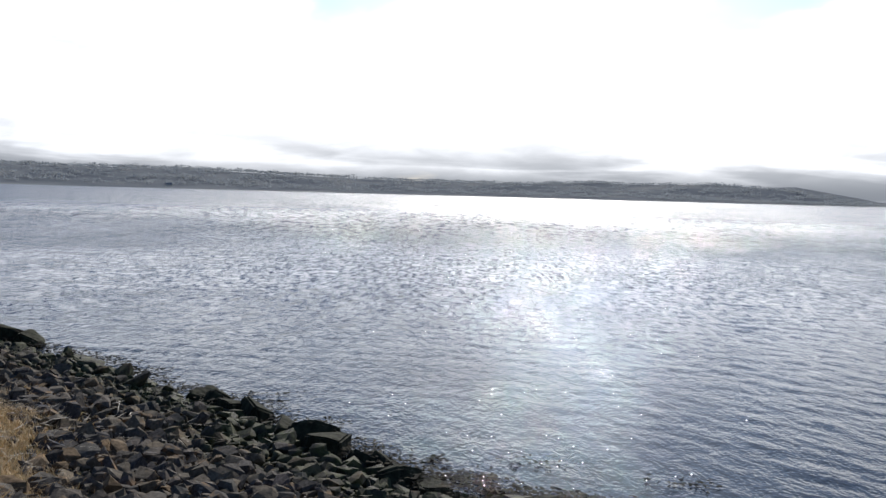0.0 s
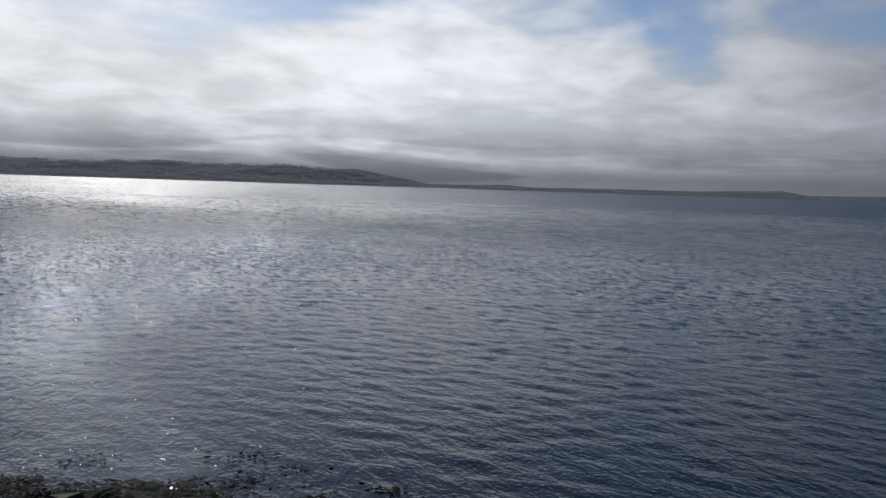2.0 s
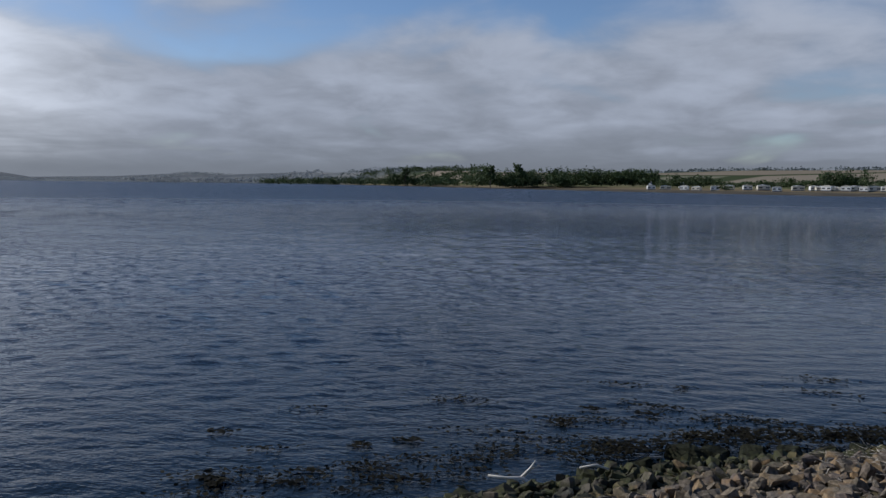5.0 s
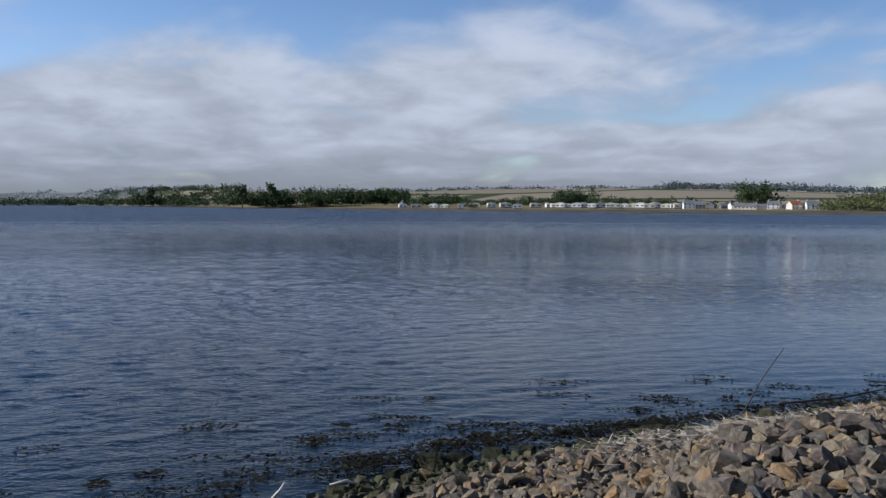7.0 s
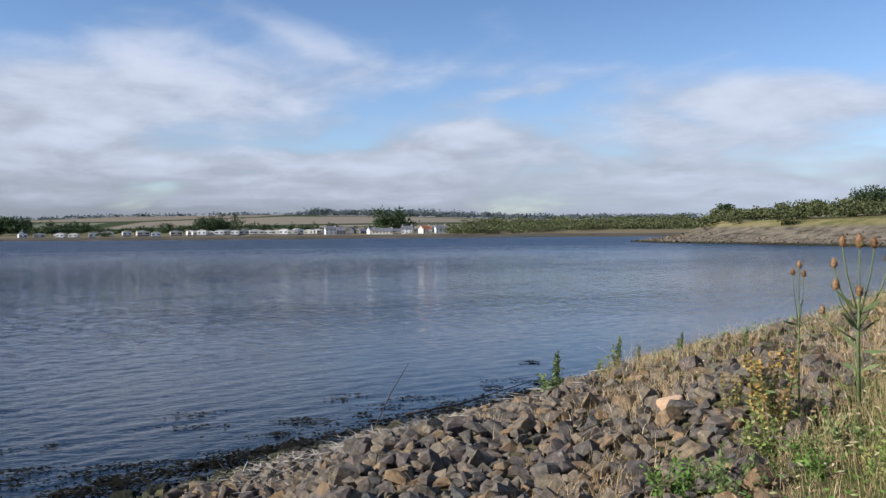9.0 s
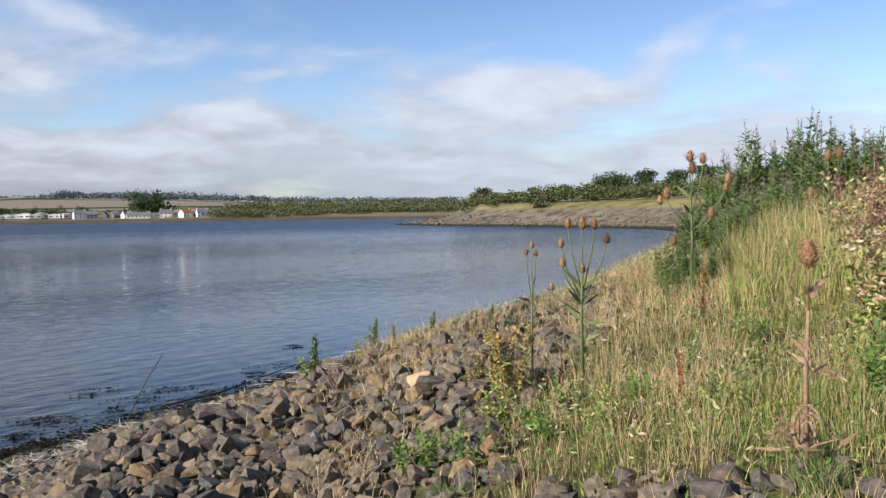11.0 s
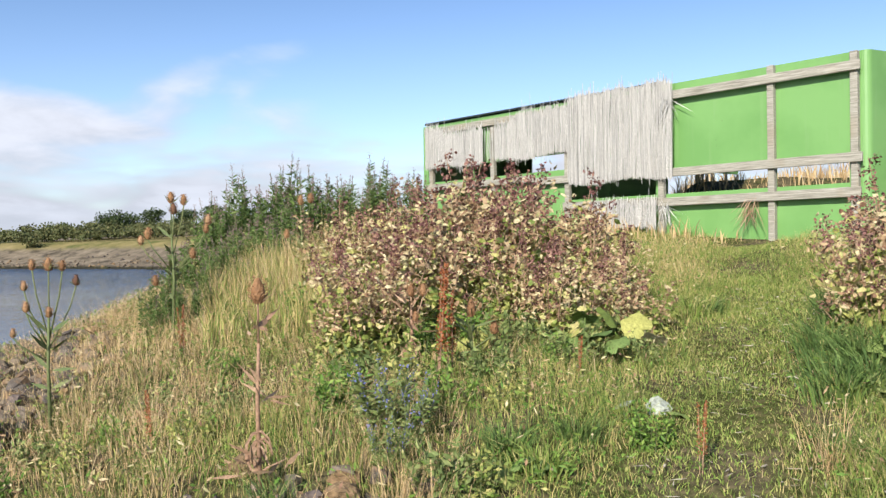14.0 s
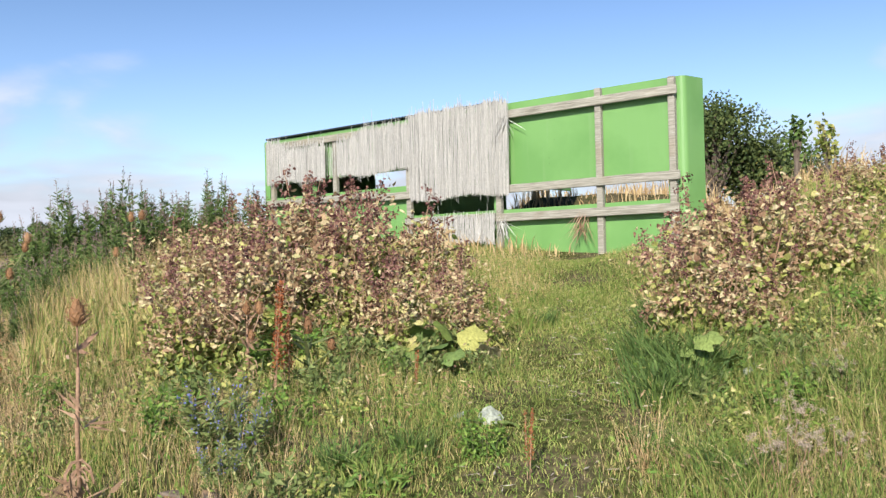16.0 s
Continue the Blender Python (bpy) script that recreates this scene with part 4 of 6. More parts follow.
def teasel(at_, z_top, heads, label, dry=False, big=1.0):
    """heads: sideways metres (to the viewer's right), metres below the top, size, dark."""
    x, y, z = at_
    e = thing("teasel", at_, label, "teasel", "teasels on the bank")
    d = math.hypot(x, y)
    rt = np.array((y / d, -x / d, 0.0))
    h = z_top - z
    st, lf = Soup(), Soup()
    tube(st, [(0, 0, -0.05), rng.normal(0, 0.012, 3) + (0, 0, h * 0.45), (0, 0, h * 0.75)], [0.013 * big, 0.011 * big, 0.008 * big], 6)
    stalk = M_STALK if dry else M_GSTALK
    for lat, drop, size, dark in heads:
        top = rt * lat + (0, 0, h - drop)
        j = np.array((0, 0, max(h * 0.35, h * 0.62 - abs(lat) * 0.5 - drop * 0.2)))
        if dry and abs(lat) < 0.02:
            j = np.array((0, 0, h * 0.72))
        size *= 1.2
        br_ = tube(Soup(), [j, j * 0.35 + top * 0.65 + rt * lat * 0.12 - (0, 0, 0.02), top - (0, 0, size * 0.45)], [0.006 * big, 0.005 * big, 0.005 * big], 5)
        part("branch", br_.mesh("branch", stalk, True), e)
        cone = Soup()
        rings, ns = 7, 10
        pts = []
        for i in range(rings):
            k = i / (rings - 1)
            rad = size * 0.30 * math.sin(math.pi * (0.12 + 0.83 * k)) ** 0.7 * (1.05 - 0.25 * k)
            for q in range(ns):
                b = 6.283 * (q + 0.5 * (i % 2)) / ns
                pts.append(top + np.array((rad * math.cos(b), rad * math.sin(b), size * (k - 0.45))))
        cone.add(np.array(pts)[None], [(i * ns + q, i * ns + (q + 1) % ns, (i + 1) * ns + (q + 1) % ns, (i + 1) * ns + q) for i in range(rings - 1) for q in range(ns)]
                 + [tuple((rings - 1) * ns + q for q in range(ns))])
        m = 150
        b, k = rng.uniform(0, 6.283, m), rng.random(m)
        rad = size * 0.29 * np.sin(math.pi * (0.12 + 0.83 * k)) ** 0.7
        c = top + np.stack([np.cos(b) * rad, np.sin(b) * rad, size * (k - 0.45)], 1)
        leaves(cone, c, size * 0.17, size * 0.02, way=np.stack([np.cos(b), np.sin(b), np.full(m, 0.5)], 1))
        head = part("seed_head", cone.mesh("seed_head", M_BLACKCONE if dark else M_TEASEL), e, "spiny brown seed cone")
        br = Soup()
        m = 9
        b = np.arange(m) * 6.283 / m + rng.uniform(0, 1)
        w = np.stack([np.cos(b), np.sin(b), np.full(m, 0.9)], 1)
        leaves(br, np.tile(top - (0, 0, size * 0.5), (m, 1)), size * rng.uniform(0.6, 1.3, m), size * 0.03, way=w)
        part("bracts", br.mesh("bracts", M_STALK if dry else M_GSTALK), head)
    if dry:
        for zz, n, ln in ((h * 0.80, 9, 0.16), (h * 0.50, 11, 0.20), (h * 0.14, 13, 0.24)):
            b = rng.uniform(0, 6.283, n)
            w = np.stack([np.cos(b), np.sin(b), rng.uniform(-0.2, 1.3, n)], 1)
            leaves(lf, rng.normal(0, 0.035, (n, 3)) + (0, 0, zz), ln * rng.uniform(0.5, 0.95, n), rng.uniform(0.006, 0.016, n), way=w, fold=0.9)
        for k in range(4):
            t = np.linspace(0, 1, 9)
            cx, cz, rr_ = rt * rng.normal(0, 0.015), h * 0.20 + rng.normal(0, 0.02), 0.025 + 0.013 * k
            ring = [cx + rt * rr_ * math.cos(5.5 * q) + (0, 0, cz + 1.6 * rr_ * math.sin(5.5 * q)) for q in t]
            tube(lf, ring, [0.004 + 0.006 * math.sin(3.1 * q) for q in t], 4)
    else:
        for zz in np.linspace(h * 0.30, h * 0.72, 5):
            b = rng.uniform(0, 6.283)
            for s_ in (0, math.pi):
                w = np.array([[math.cos(b + s_), math.sin(b + s_), 0.55]])
                leaves(lf, np.array([[0, 0, zz]]), [0.22 * big * rng.uniform(0.6, 1.1)], [0.016 * big], way=w)
    part("stem", st.mesh("stem", M_STALK if dry else M_GSTALK, True), e)
    part("leaves", lf.mesh("leaves", M_STALK if dry else M_GSTALK), e, "curled dry rust-brown leaves" if dry else "narrow green stem leaves")
    return e


GREENT = "green teasel with several brown spiny seed cones"
teasel(stand(141.0, 6.7), 3.40, ((0.0, 0.0, 0.075, 0), (-0.10, 0.0, 0.06, 0), (0.085, 0.01, 0.06, 0), (0.17, 0.11, 0.06, 1), (-0.15, 0.14, 0.055, 0), (0.0, 0.32, 0.06, 0),
                                 (-0.14, 0.28, 0.06, 0), (-0.22, 0.45, 0.05, 0)), GREENT)
teasel(stand(137.9, 6.9), 3.24, ((0.0, 0.0, 0.045, 0), (0.03, 0.06, 0.04, 0), (-0.04, 0.05, 0.04, 0)), "slim green teasel with small cones", big=0.6)
teasel(stand(153.9, 4.75), 3.28, ((0.0, 0.0, 0.105, 0),), "dead rust-brown teasel with curled leaves and one cone", dry=True)
teasel(stand(147.1, 8.5), 3.95, ((0.0, 0.0, 0.085, 0), (0.11, 0.02, 0.08, 0), (0.02, 0.10, 0.085, 1), (-0.20, 0.32, 0.09, 0), (0.32, 0.20, 0.08, 0), (0.18, 0.50, 0.08, 0),
                                 (-0.14, 0.74, 0.08, 0), (-0.26, 0.38, 0.07, 0), (0.30, 0.28, 0.07, 0)), "tall branching teasel with many cones", big=1.1)
teasel(stand(165.8, 6.5), 3.05, ((0.0, 0.0, 0.10, 0), (-0.17, 0.10, 0.085, 0), (0.16, 0.13, 0.085, 0)), "teasel with three tan cones among weeds")
teasel(stand(162.0, 6.9), 3.16, ((0.0, 0.0, 0.08, 0), (0.09, 0.0, 0.08, 0), (0.03, 0.2, 0.07, 0)), "grey-brown teasel beside the withered bush", dry=True)
teasel(stand(154.6, 9.6), 3.98, ((0.0, 0.0, 0.085, 0), (0.10, -0.02, 0.085, 0), (-0.15, 0.35, 0.08, 0)), "teasel standing over dry grass")
teasel(stand(166.2, 5.9), 2.40, ((0.0, 0.0, 0.07, 0),), "short teasel with a tan cone")


def spire_plant(name, label, cat, h, n, mat, mat_label, spread=0.08, dens=150, size=0.016, leaf=None, stalk=None, low=0.35, m=26):
    e = thing(name, (0, 0, 0), label, cat)
    st, fl, lf = Soup(), Soup(), Soup()
    for i in range(n):
        a = rng.uniform(0, 6.283)
        tip = np.array((math.cos(a) * spread, math.sin(a) * spread, h * rng.uniform(0.75, 1.0)))
        foot = tip * (0.25, 0.25, 0) - (0, 0, 0.03)
        tube(st, [foot, tip * (0.6, 0.6, 0.5), tip], [0.007, 0.005, 0.002], 4)
        k = rng.uniform(low, 1.0, dens)[:, None]
        leaves(fl, foot + (tip - foot) * k + rng.normal(0, 0.02, (dens, 3)) * (1.2 - k), rng.uniform(0.7, 1.4, dens) * size, size * 0.5, 0.2)
        k = rng.uniform(0.03, 0.8, m)[:, None]
        leaves(lf, foot + (tip - foot) * k, rng.uniform(0.05, 0.11, m), rng.uniform(0.005, 0.011, m), 0.5)
    part("stems", st.mesh("stems", stalk or M_STALK), e)
    part("seed_spike" if mat is M_DOCK else "inflorescence", fl.mesh("inflorescence", mat), e, mat_label)
    part("leaves", lf.mesh("leaves", leaf or M_WEEDY), e)
    return e


docks = [spire_plant("dock_plant", "rust-red dock plant gone to seed", "dock", 0.95, 3, M_DOCK, "rust-red seed spikes", 0.09, 190, 0.017)]
place(docks, [(163.6, 6.2, 1.0, 0), (164.6, 6.4, 0.75, 90), (179.6, 4.9, 0.45, 40), (147.2, 5.6, 0.45, 200), (148.0, 7.6, 0.6, 120), (172.2, 6.4, 0.4, 0)])
blues = [spire_plant("bugloss_plant", "bushy green bugloss dotted with blue flowers", "wildflower", 0.55, 16, M_BLUE, "small blue flowers", 0.22, 16, 0.015, M_BUGLOSS, M_GSTALK, 0.5, 46)]
place(blues, [(160.8, 5.4, 0.9, 0), (162.4, 5.2, 0.85, 80), (161.5, 4.9, 0.6, 300)])
mugworts = [spire_plant("mugwort", "dark green mugwort spike on the bank crest", "wildflower", 0.6, 4, M_BUGLOSS, "small dull green flower heads", 0.05, 130, 0.022, M_BUGLOSS, M_GSTALK, 0.2)]
place(mugworts, [(123.4, 10.8, 1.0, 0), (127.2, 11.0, 0.9, 80), (128.6, 10.2, 0.55, 140), (131.0, 10.4, 0.6, 30), (134.8, 10.0, 0.5, 70)])
golds = [spire_plant("ragwort_plant", "ragwort turning orange and yellow", "wildflower", 0.62, 8, M_AUTUMN, "orange-yellow withering leaves", 0.13, 46, 0.026, M_BUGLOSS, M_STALK, 0.25)]
place(golds, [(136.6, 6.7, 1.0, 0), (135.9, 6.9, 0.9, 120), (134.2, 7.3, 0.6, 200)])


def weed_clump(label, h, r, n, mat, length, width):
    e = thing("weed_clump", (0, 0, 0), label, "weeds", "leafy weeds in the grass")
    st, lf = Soup(), Soup()
    for i in range(n):
        a, q = rng.uniform(0, 6.283), r * math.sqrt(rng.random())
        tip = np.array((math.cos(a) * q, math.sin(a) * q, h * rng.uniform(0.5, 1.05)))
        foot = tip * (0.5, 0.5, 0) - (0, 0, 0.03)
        tube(st, [foot, tip], [0.005, 0.002], 3)
        m = 34
        k = rng.uniform(0.1, 1.0, m)[:, None]
        leaves(lf, foot + (tip - foot) * k + rng.normal(0, 0.015, (m, 3)), rng.uniform(0.6, 1.3, m) * length, rng.uniform(0.7, 1.3, m) * width, 0.3)
    part("stems", st.mesh("stems", M_GSTALK), e)
    part("leaves", lf.mesh("leaves", mat), e)
    return e


weeds = [weed_clump("fresh green leafy weed clump in the meadow", 0.30, 0.17, 18, M_WEEDY, 0.042, 0.008), weed_clump("low dark green weed clump among grass", 0.26, 0.20, 18, M_BUGLOSS, 0.048, 0.009),
         weed_clump("yellow-green weed clump among dry grass", 0.36, 0.17, 14, M_YELLOWING, 0.045, 0.010)]
spots = [(131.2, 5.6, 0.9, 0), (134.6, 5.5, 1.0, 30), (136.0, 6.2, 0.8, 60), (138.6, 5.7, 0.9, 90), (140.8, 6.1, 0.9, 120), (142.4, 5.6, 1.0, 150), (144.8, 6.0, 0.8, 180),
         (146.8, 6.6, 0.9, 210), (149.4, 5.6, 1.0, 240), (150.4, 7.0, 1.0, 270), (151.8, 6.2, 0.9, 300), (156.4, 6.2, 1.2, 330), (157.8, 5.8, 1.3, 10), (159.2, 6.4, 1.4, 50),
         (161.8, 6.2, 1.4, 100), (164.8, 5.8, 1.2, 140), (166.8, 6.4, 1.2, 190), (168.4, 5.8, 1.0, 220), (170.6, 6.8, 1.0, 250), (123.6, 10.6, 1.2, 0), (126.6, 11.0, 1.1, 80),
         (130.0, 11.6, 0.8, 140), (165.4, 4.6, 1.2, 30), (167.0, 4.5, 1.0, 90), (176.8, 5.2, 1.0, 150), (189.0, 6.2, 1.1, 210), (191.4, 5.6, 1.2, 260), (194.0, 6.0, 1.3, 310),
         (196.4, 6.4, 1.2, 20), (195.6, 7.6, 1.5, 10), (197.6, 8.2, 1.6, 40), (193.8, 7.2, 1.3, 70), (199.0, 7.4, 1.5, 100), (165.6, 7.4, 1.5, 30), (168.6, 7.2, 1.5, 60), (160.0, 7.4, 1.5, 90), (162.6, 7.2, 1.4, 20), (173.4, 7.6, 1.3, 80), (157.0, 7.6, 1.4, 70), (155.2, 8.2, 1.4, 120), (172.0, 6.9, 1.3, 180), (152.6, 8.8, 1.3, 40), (150.8, 8.4, 1.2, 60), (176.2, 7.0, 0.9, 10)]
place(weeds, spots)


def butterbur(label, sizes, mat_pick):
    """Large round leaves on stalks, each leaf a part."""
    e = thing("broad_leaf_plant", (0, 0, 0), label, "plant", "broad-leaved plants")
    for i, (lat, fwd, z, size, tilt) in enumerate(sizes):
        s = Soup()
        n, rings = 22, 3
        pts = [(0, 0, 0)]
        for r_ in range(1, rings + 1):
            for q in range(n):
                b = 6.283 * q / n
                rad = size * r_ / rings * (1 + 0.06 * math.sin(5 * b) + 0.05 * math.sin(9 * b + i)) * (0.45 if abs(b - math.pi) < 0.15 else 1)
                pts.append((rad * math.cos(b), rad * math.sin(b), 0.10 * size * math.sin(4 * b) * (r_ / rings) ** 2 - 0.25 * size * (r_ / rings) ** 2))
        fc = [(0, 1 + q, 1 + (q + 1) % n) for q in range(n)]
        fc += [(1 + (r_ - 1) * n + q, 1 + r_ * n + q, 1 + r_ * n + (q + 1) % n, 1 + (r_ - 1) * n + (q + 1) % n) for r_ in range(1, rings) for q in range(n)]
        m = Matrix.Translation((lat, fwd, z)) @ Euler((radians(tilt), radians(tilt * 0.4 - 8), i * 1.3)).to_matrix().to_4x4()
        s.add(np.array([tuple(m @ Vector(p)) for p in pts])[None], fc)
        tube(s, [(lat * 0.3, fwd * 0.3, -0.05), (lat * 0.8, fwd * 0.8, z * 0.6), (lat, fwd, z)], [0.008, 0.007, 0.006], 5)
        part("leaf", s.mesh("leaf", mat_pick[i % len(mat_pick)], True), e)
    return e


p1 = butterbur("broad green butterbur leaves at the foot of the bush", ((0, 0, 0.12, 0.16, -38), (-0.12, -0.1, 0.24, 0.14, 25), (-0.02, -0.2, 0.36, 0.11, -30), (0.12, -0.15, 0.22, 0.09, 30), (-0.3, 0.0, 0.20, 0.10, -25)), (M_BROAD,))
p2 = butterbur("yellowing broad leaves with withered brown ones", ((0, 0, 0.26, 0.12, -45), (0.2, 0.05, 0.32, 0.11, -40), (-0.2, 0.1, 0.18, 0.10, -30), (0.1, 0.2, 0.12, 0.09, -60), (0.3, 0.1, 0.14, 0.08, -60)), (M_YELLOWING, M_YELLOWING, M_WILT))
p3 = butterbur("silvery upturned butterbur leaf over green ones", ((0, 0, 0.10, 0.12, -48), (-0.15, 0.1, 0.08, 0.10, -10), (0.2, 0.05, 0.09, 0.11, -14), (0.32, -0.1, 0.12, 0.10, -20), (-0.1, -0.12, 0.05, 0.06, -12)), (M_SILVER, M_BROAD, M_BROAD))
place([p1, p2, p3], [(172.0, 6.9, 1.0, -8), (175.6, 7.3, 1.0, -20), (177.2, 5.7, 0.66, 5)])
for az_, d_, s_, r_, src in ((190.4, 6.7, 0.9, 150, p1), (192.6, 6.9, 0.8, 60, p3), (158.2, 6.3, 0.6, 100, p2), (168.8, 4.7, 0.5, 30, p1), (171.8, 7.1, 0.7, 250, p2), (166.4, 7.3, 0.7, 40, p2)):
    copy_thing(src, Matrix.Translation(stand(az_, d_, 0.02)) @ Matrix.Rotation(radians(r_), 4, "Z") @ Matrix.Scale(s_, 4))


def thistle(label):
    e = thing("thistle", (0, 0, 0), label, "thistle", "thistles gone to seed")
    st, fl = Soup(), Soup()
    for i in range(6):
        tip = np.array((rng.normal(0, 0.16), rng.normal(0, 0.16), rng.uniform(0.35, 0.6)))
        tube(st, [tip * (0.2, 0.2, 0) - (0, 0, 0.03), tip], [0.006, 0.003], 4)
        for j in range(3):
            m = 40
            leaves(fl, tip + rng.normal(0, 0.07, 3) + rng.normal(0, 0.012, (m, 3)), 0.026, 0.003, 0.2)
    part("stems", st.mesh("stems", M_STALK), e)
    part("seed_down", fl.mesh("seed_down", M_FLUFF), e, "pale fluffy seed heads")
    return e


place([thistle("thistle with pale fluffy seed heads")], [(193.9, 4.8, 0.7, 0), (195.2, 5.0, 0.85, 90), (196.6, 5.2, 0.8, 180), (196.8, 6.3, 0.8, 45), (194.6, 5.6, 0.75, 130)])

# ---- grass ----
def scatter(n, az0, az1, r0, r1):
    """Even spread over a ring sector: points, azimuth, range."""
    a = rng.uniform(az0, az1, n)
    r = np.sqrt(rng.uniform(r0 * r0, r1 * r1, n))
    return r * np.sin(np.radians(a)), r * np.cos(np.radians(a)), a, r


def dry_patch(a, r, w):
    return np.clip(1.5 * np.exp(-((a + 26.0) / 3.2) ** 2 - ((r - 9.8) / 2.4) ** 2) + 0.25 * w, 0, 1) * (1 - step(-21, -18, a))


def stony(x, y, a, r, s):
    """Where bare rubble shows, 0 to 1."""
    w = 0.9 * rough(x, y, 0.9) + 0.5 * rough(y, x, 2.3)
    slope = (1 - step(134.0, 141.0, a + 2.4 * w - 2.0 * np.clip(r - 6.5, -2.0, 3.0))) * (1 - 0.40 * step(8.4, 9.6, r + 0.5 * w) * step(122, 127, a))
    slope = slope * (1 - 0.85 * dry_patch(a, r, w))
    foot = (1 - step(4.4, 4.85, r + 0.2 * w)) * step(122, 128, a) * (1 - step(164, 170, a + 2 * w))
    return np.maximum(slope, foot)


def on_path(x, y, a, r):
    mid = np.interp(r, [3, 5, 7, 9, 11], [180.5, 181.0, 181.5, 183.5, 182.0])
    return np.exp(-((a - mid) * r * 0.01745 / 0.55) ** 2)


def grow(name, label, n, az0, az1, r0, r1, hh, ww, lean, mat, keep, trod=0.72):
    x, y, a, r = scatter(n, az0, az1, r0, r1)
    s = signed(x, y)
    ok = keep(x, y, a, r, s) > rng.random(n)
    x, y, r, a = x[ok], y[ok], r[ok], a[ok]
    k = len(x)
    z = height(x, y)
    soup = Soup()
    tall = (0.75 + 0.25 * rough(x, y, 1.9)) * (1 - trod * on_path(x, y, a, r))
    blades(soup, np.stack([x, y, z - 0.02], 1), rng.uniform(*hh, k) * tall, rng.uniform(*ww, k) * (0.8 + 0.06 * r), rng.uniform(*lean, k))
    return tagged(new(name, soup.mesh(name, mat)), label, "grass", kind="stuff")


def patchy(x, y, s1=0.55, seed=0.0):
    return np.clip(0.5 + 0.5 * rough(x + seed, y - seed, s1) * 0.8 + 0.2 * rough(y, x + seed, 2.1), 0, 1.2)


def meadow(x, y, a, r, s):
    return (1 - stony(x, y, a, r, s) * (1 - 0.3 * step(138, 144, a))) * step(4.6, 5.6, s + 0.4 * rough(x, y, 2.0)) * (1 - 0.75 * on_path(x, y, a, r))


grow("meadow_grass", "tangled green meadow grass with straw tints", 330000, 126, 202, 3.2, 15, (0.07, 0.27), (0.002, 0.0044), (0.15, 0.8), M_GRASS,
     lambda x, y, a, r, s: meadow(x, y, a, r, s) * (0.35 + 0.65 * patchy(x, y)) * (0.32 + 0.68 * step(142, 156, a)))
grow("dry_grass", "bleached dry grass stems", 210000, 126, 202, 3.2, 15, (0.10, 0.38), (0.0014, 0.0030), (0.1, 0.6), M_STRAW,
     lambda x, y, a, r, s: meadow(x, y, a, r, s) * (0.10 + 0.9 * patchy(x, y, 0.8, 3.0) ** 2) * (1 - 0.35 * step(148, 155, a)) * (1 - 0.5 * step(168, 176, a)))
grow("tall_dry_grass", "tall straw-coloured grass in seed", 4500, 149, 161, 8.0, 12.5, (0.5, 1.0), (0.0025, 0.0045), (0.05, 0.4), M_STRAW,
     lambda x, y, a, r, s: meadow(x, y, a, r, s) * 0.7)
grow("tall_green_grass", "tall yellow-green grass beside the willowherb", 9000, 149, 163, 7.6, 12.5, (0.4, 0.9), (0.003, 0.0065), (0.1, 0.5), M_GRASS,
     lambda x, y, a, r, s: meadow(x, y, a, r, s) * 0.8)
grow("rank_grass", "long rank green grass beside the path", 8000, 187.5, 203, 4.0, 9.5, (0.25, 0.6), (0.003, 0.006), (0.2, 0.9), M_RANK,
     lambda x, y, a, r, s: (0.25 + 0.75 * patchy(x, y, 1.2, 1.0)) * (1 - on_path(x, y, a, r)))
grow("bank_grass", "sparse dry grass between the bank stones", 14000, 117, 140, 4.4, 10, (0.08, 0.26), (0.003, 0.006), (0.2, 0.9), M_STRAW,
     lambda x, y, a, r, s: np.clip(patchy(x, y, 1.7, 2.0), 0, 1) ** 2.5 * 0.9 * step(3.0, 4.2, s) * step(116, 128, a))
grow("crest_grass", "pale grass fringe along the bank crest", 14000, 114, 146, 7.6, 14, (0.08, 0.30), (0.003, 0.007), (0.1, 0.6), M_STRAW,
     lambda x, y, a, r, s: step(120, 126, a) * step(3.6, 4.6, s) * step(8.0, 9.2, r) * patchy(x, y, 1.4) * 0.5)
grow("short_turf", "short trodden grass on the path to the hide", 125000, 172, 192, 3.4, 13.2, (0.03, 0.10), (0.004, 0.008), (0.2, 0.9), M_LAWN,
     lambda x, y, a, r, s: (0.3 + 0.7 * on_path(x, y, a, r * 0.8)) * (0.2 + 0.8 * np.clip(1.4 * patchy(x, y, 2.6, 2.0), 0, 1)), 0.0)
grow("withered_bank_grass", "withered straw tufts on the stony bank", 44000, -34, -17, 5.5, 14, (0.08, 0.26), (0.004, 0.008), (0.4, 1.1), M_STRAW,
     lambda x, y, a, r, s: dry_patch(a, r, 0.9 * rough(x, y, 0.9) + 0.5 * rough(y, x, 2.3)))
grow("dune_grass", "rough grass behind the hide", 24000, 160, 204, 13.5, 30, (0.25, 0.7), (0.008, 0.016), (0.1, 0.5), M_STRAW, lambda x, y, a, r, s: 0.6 + 0 * x)


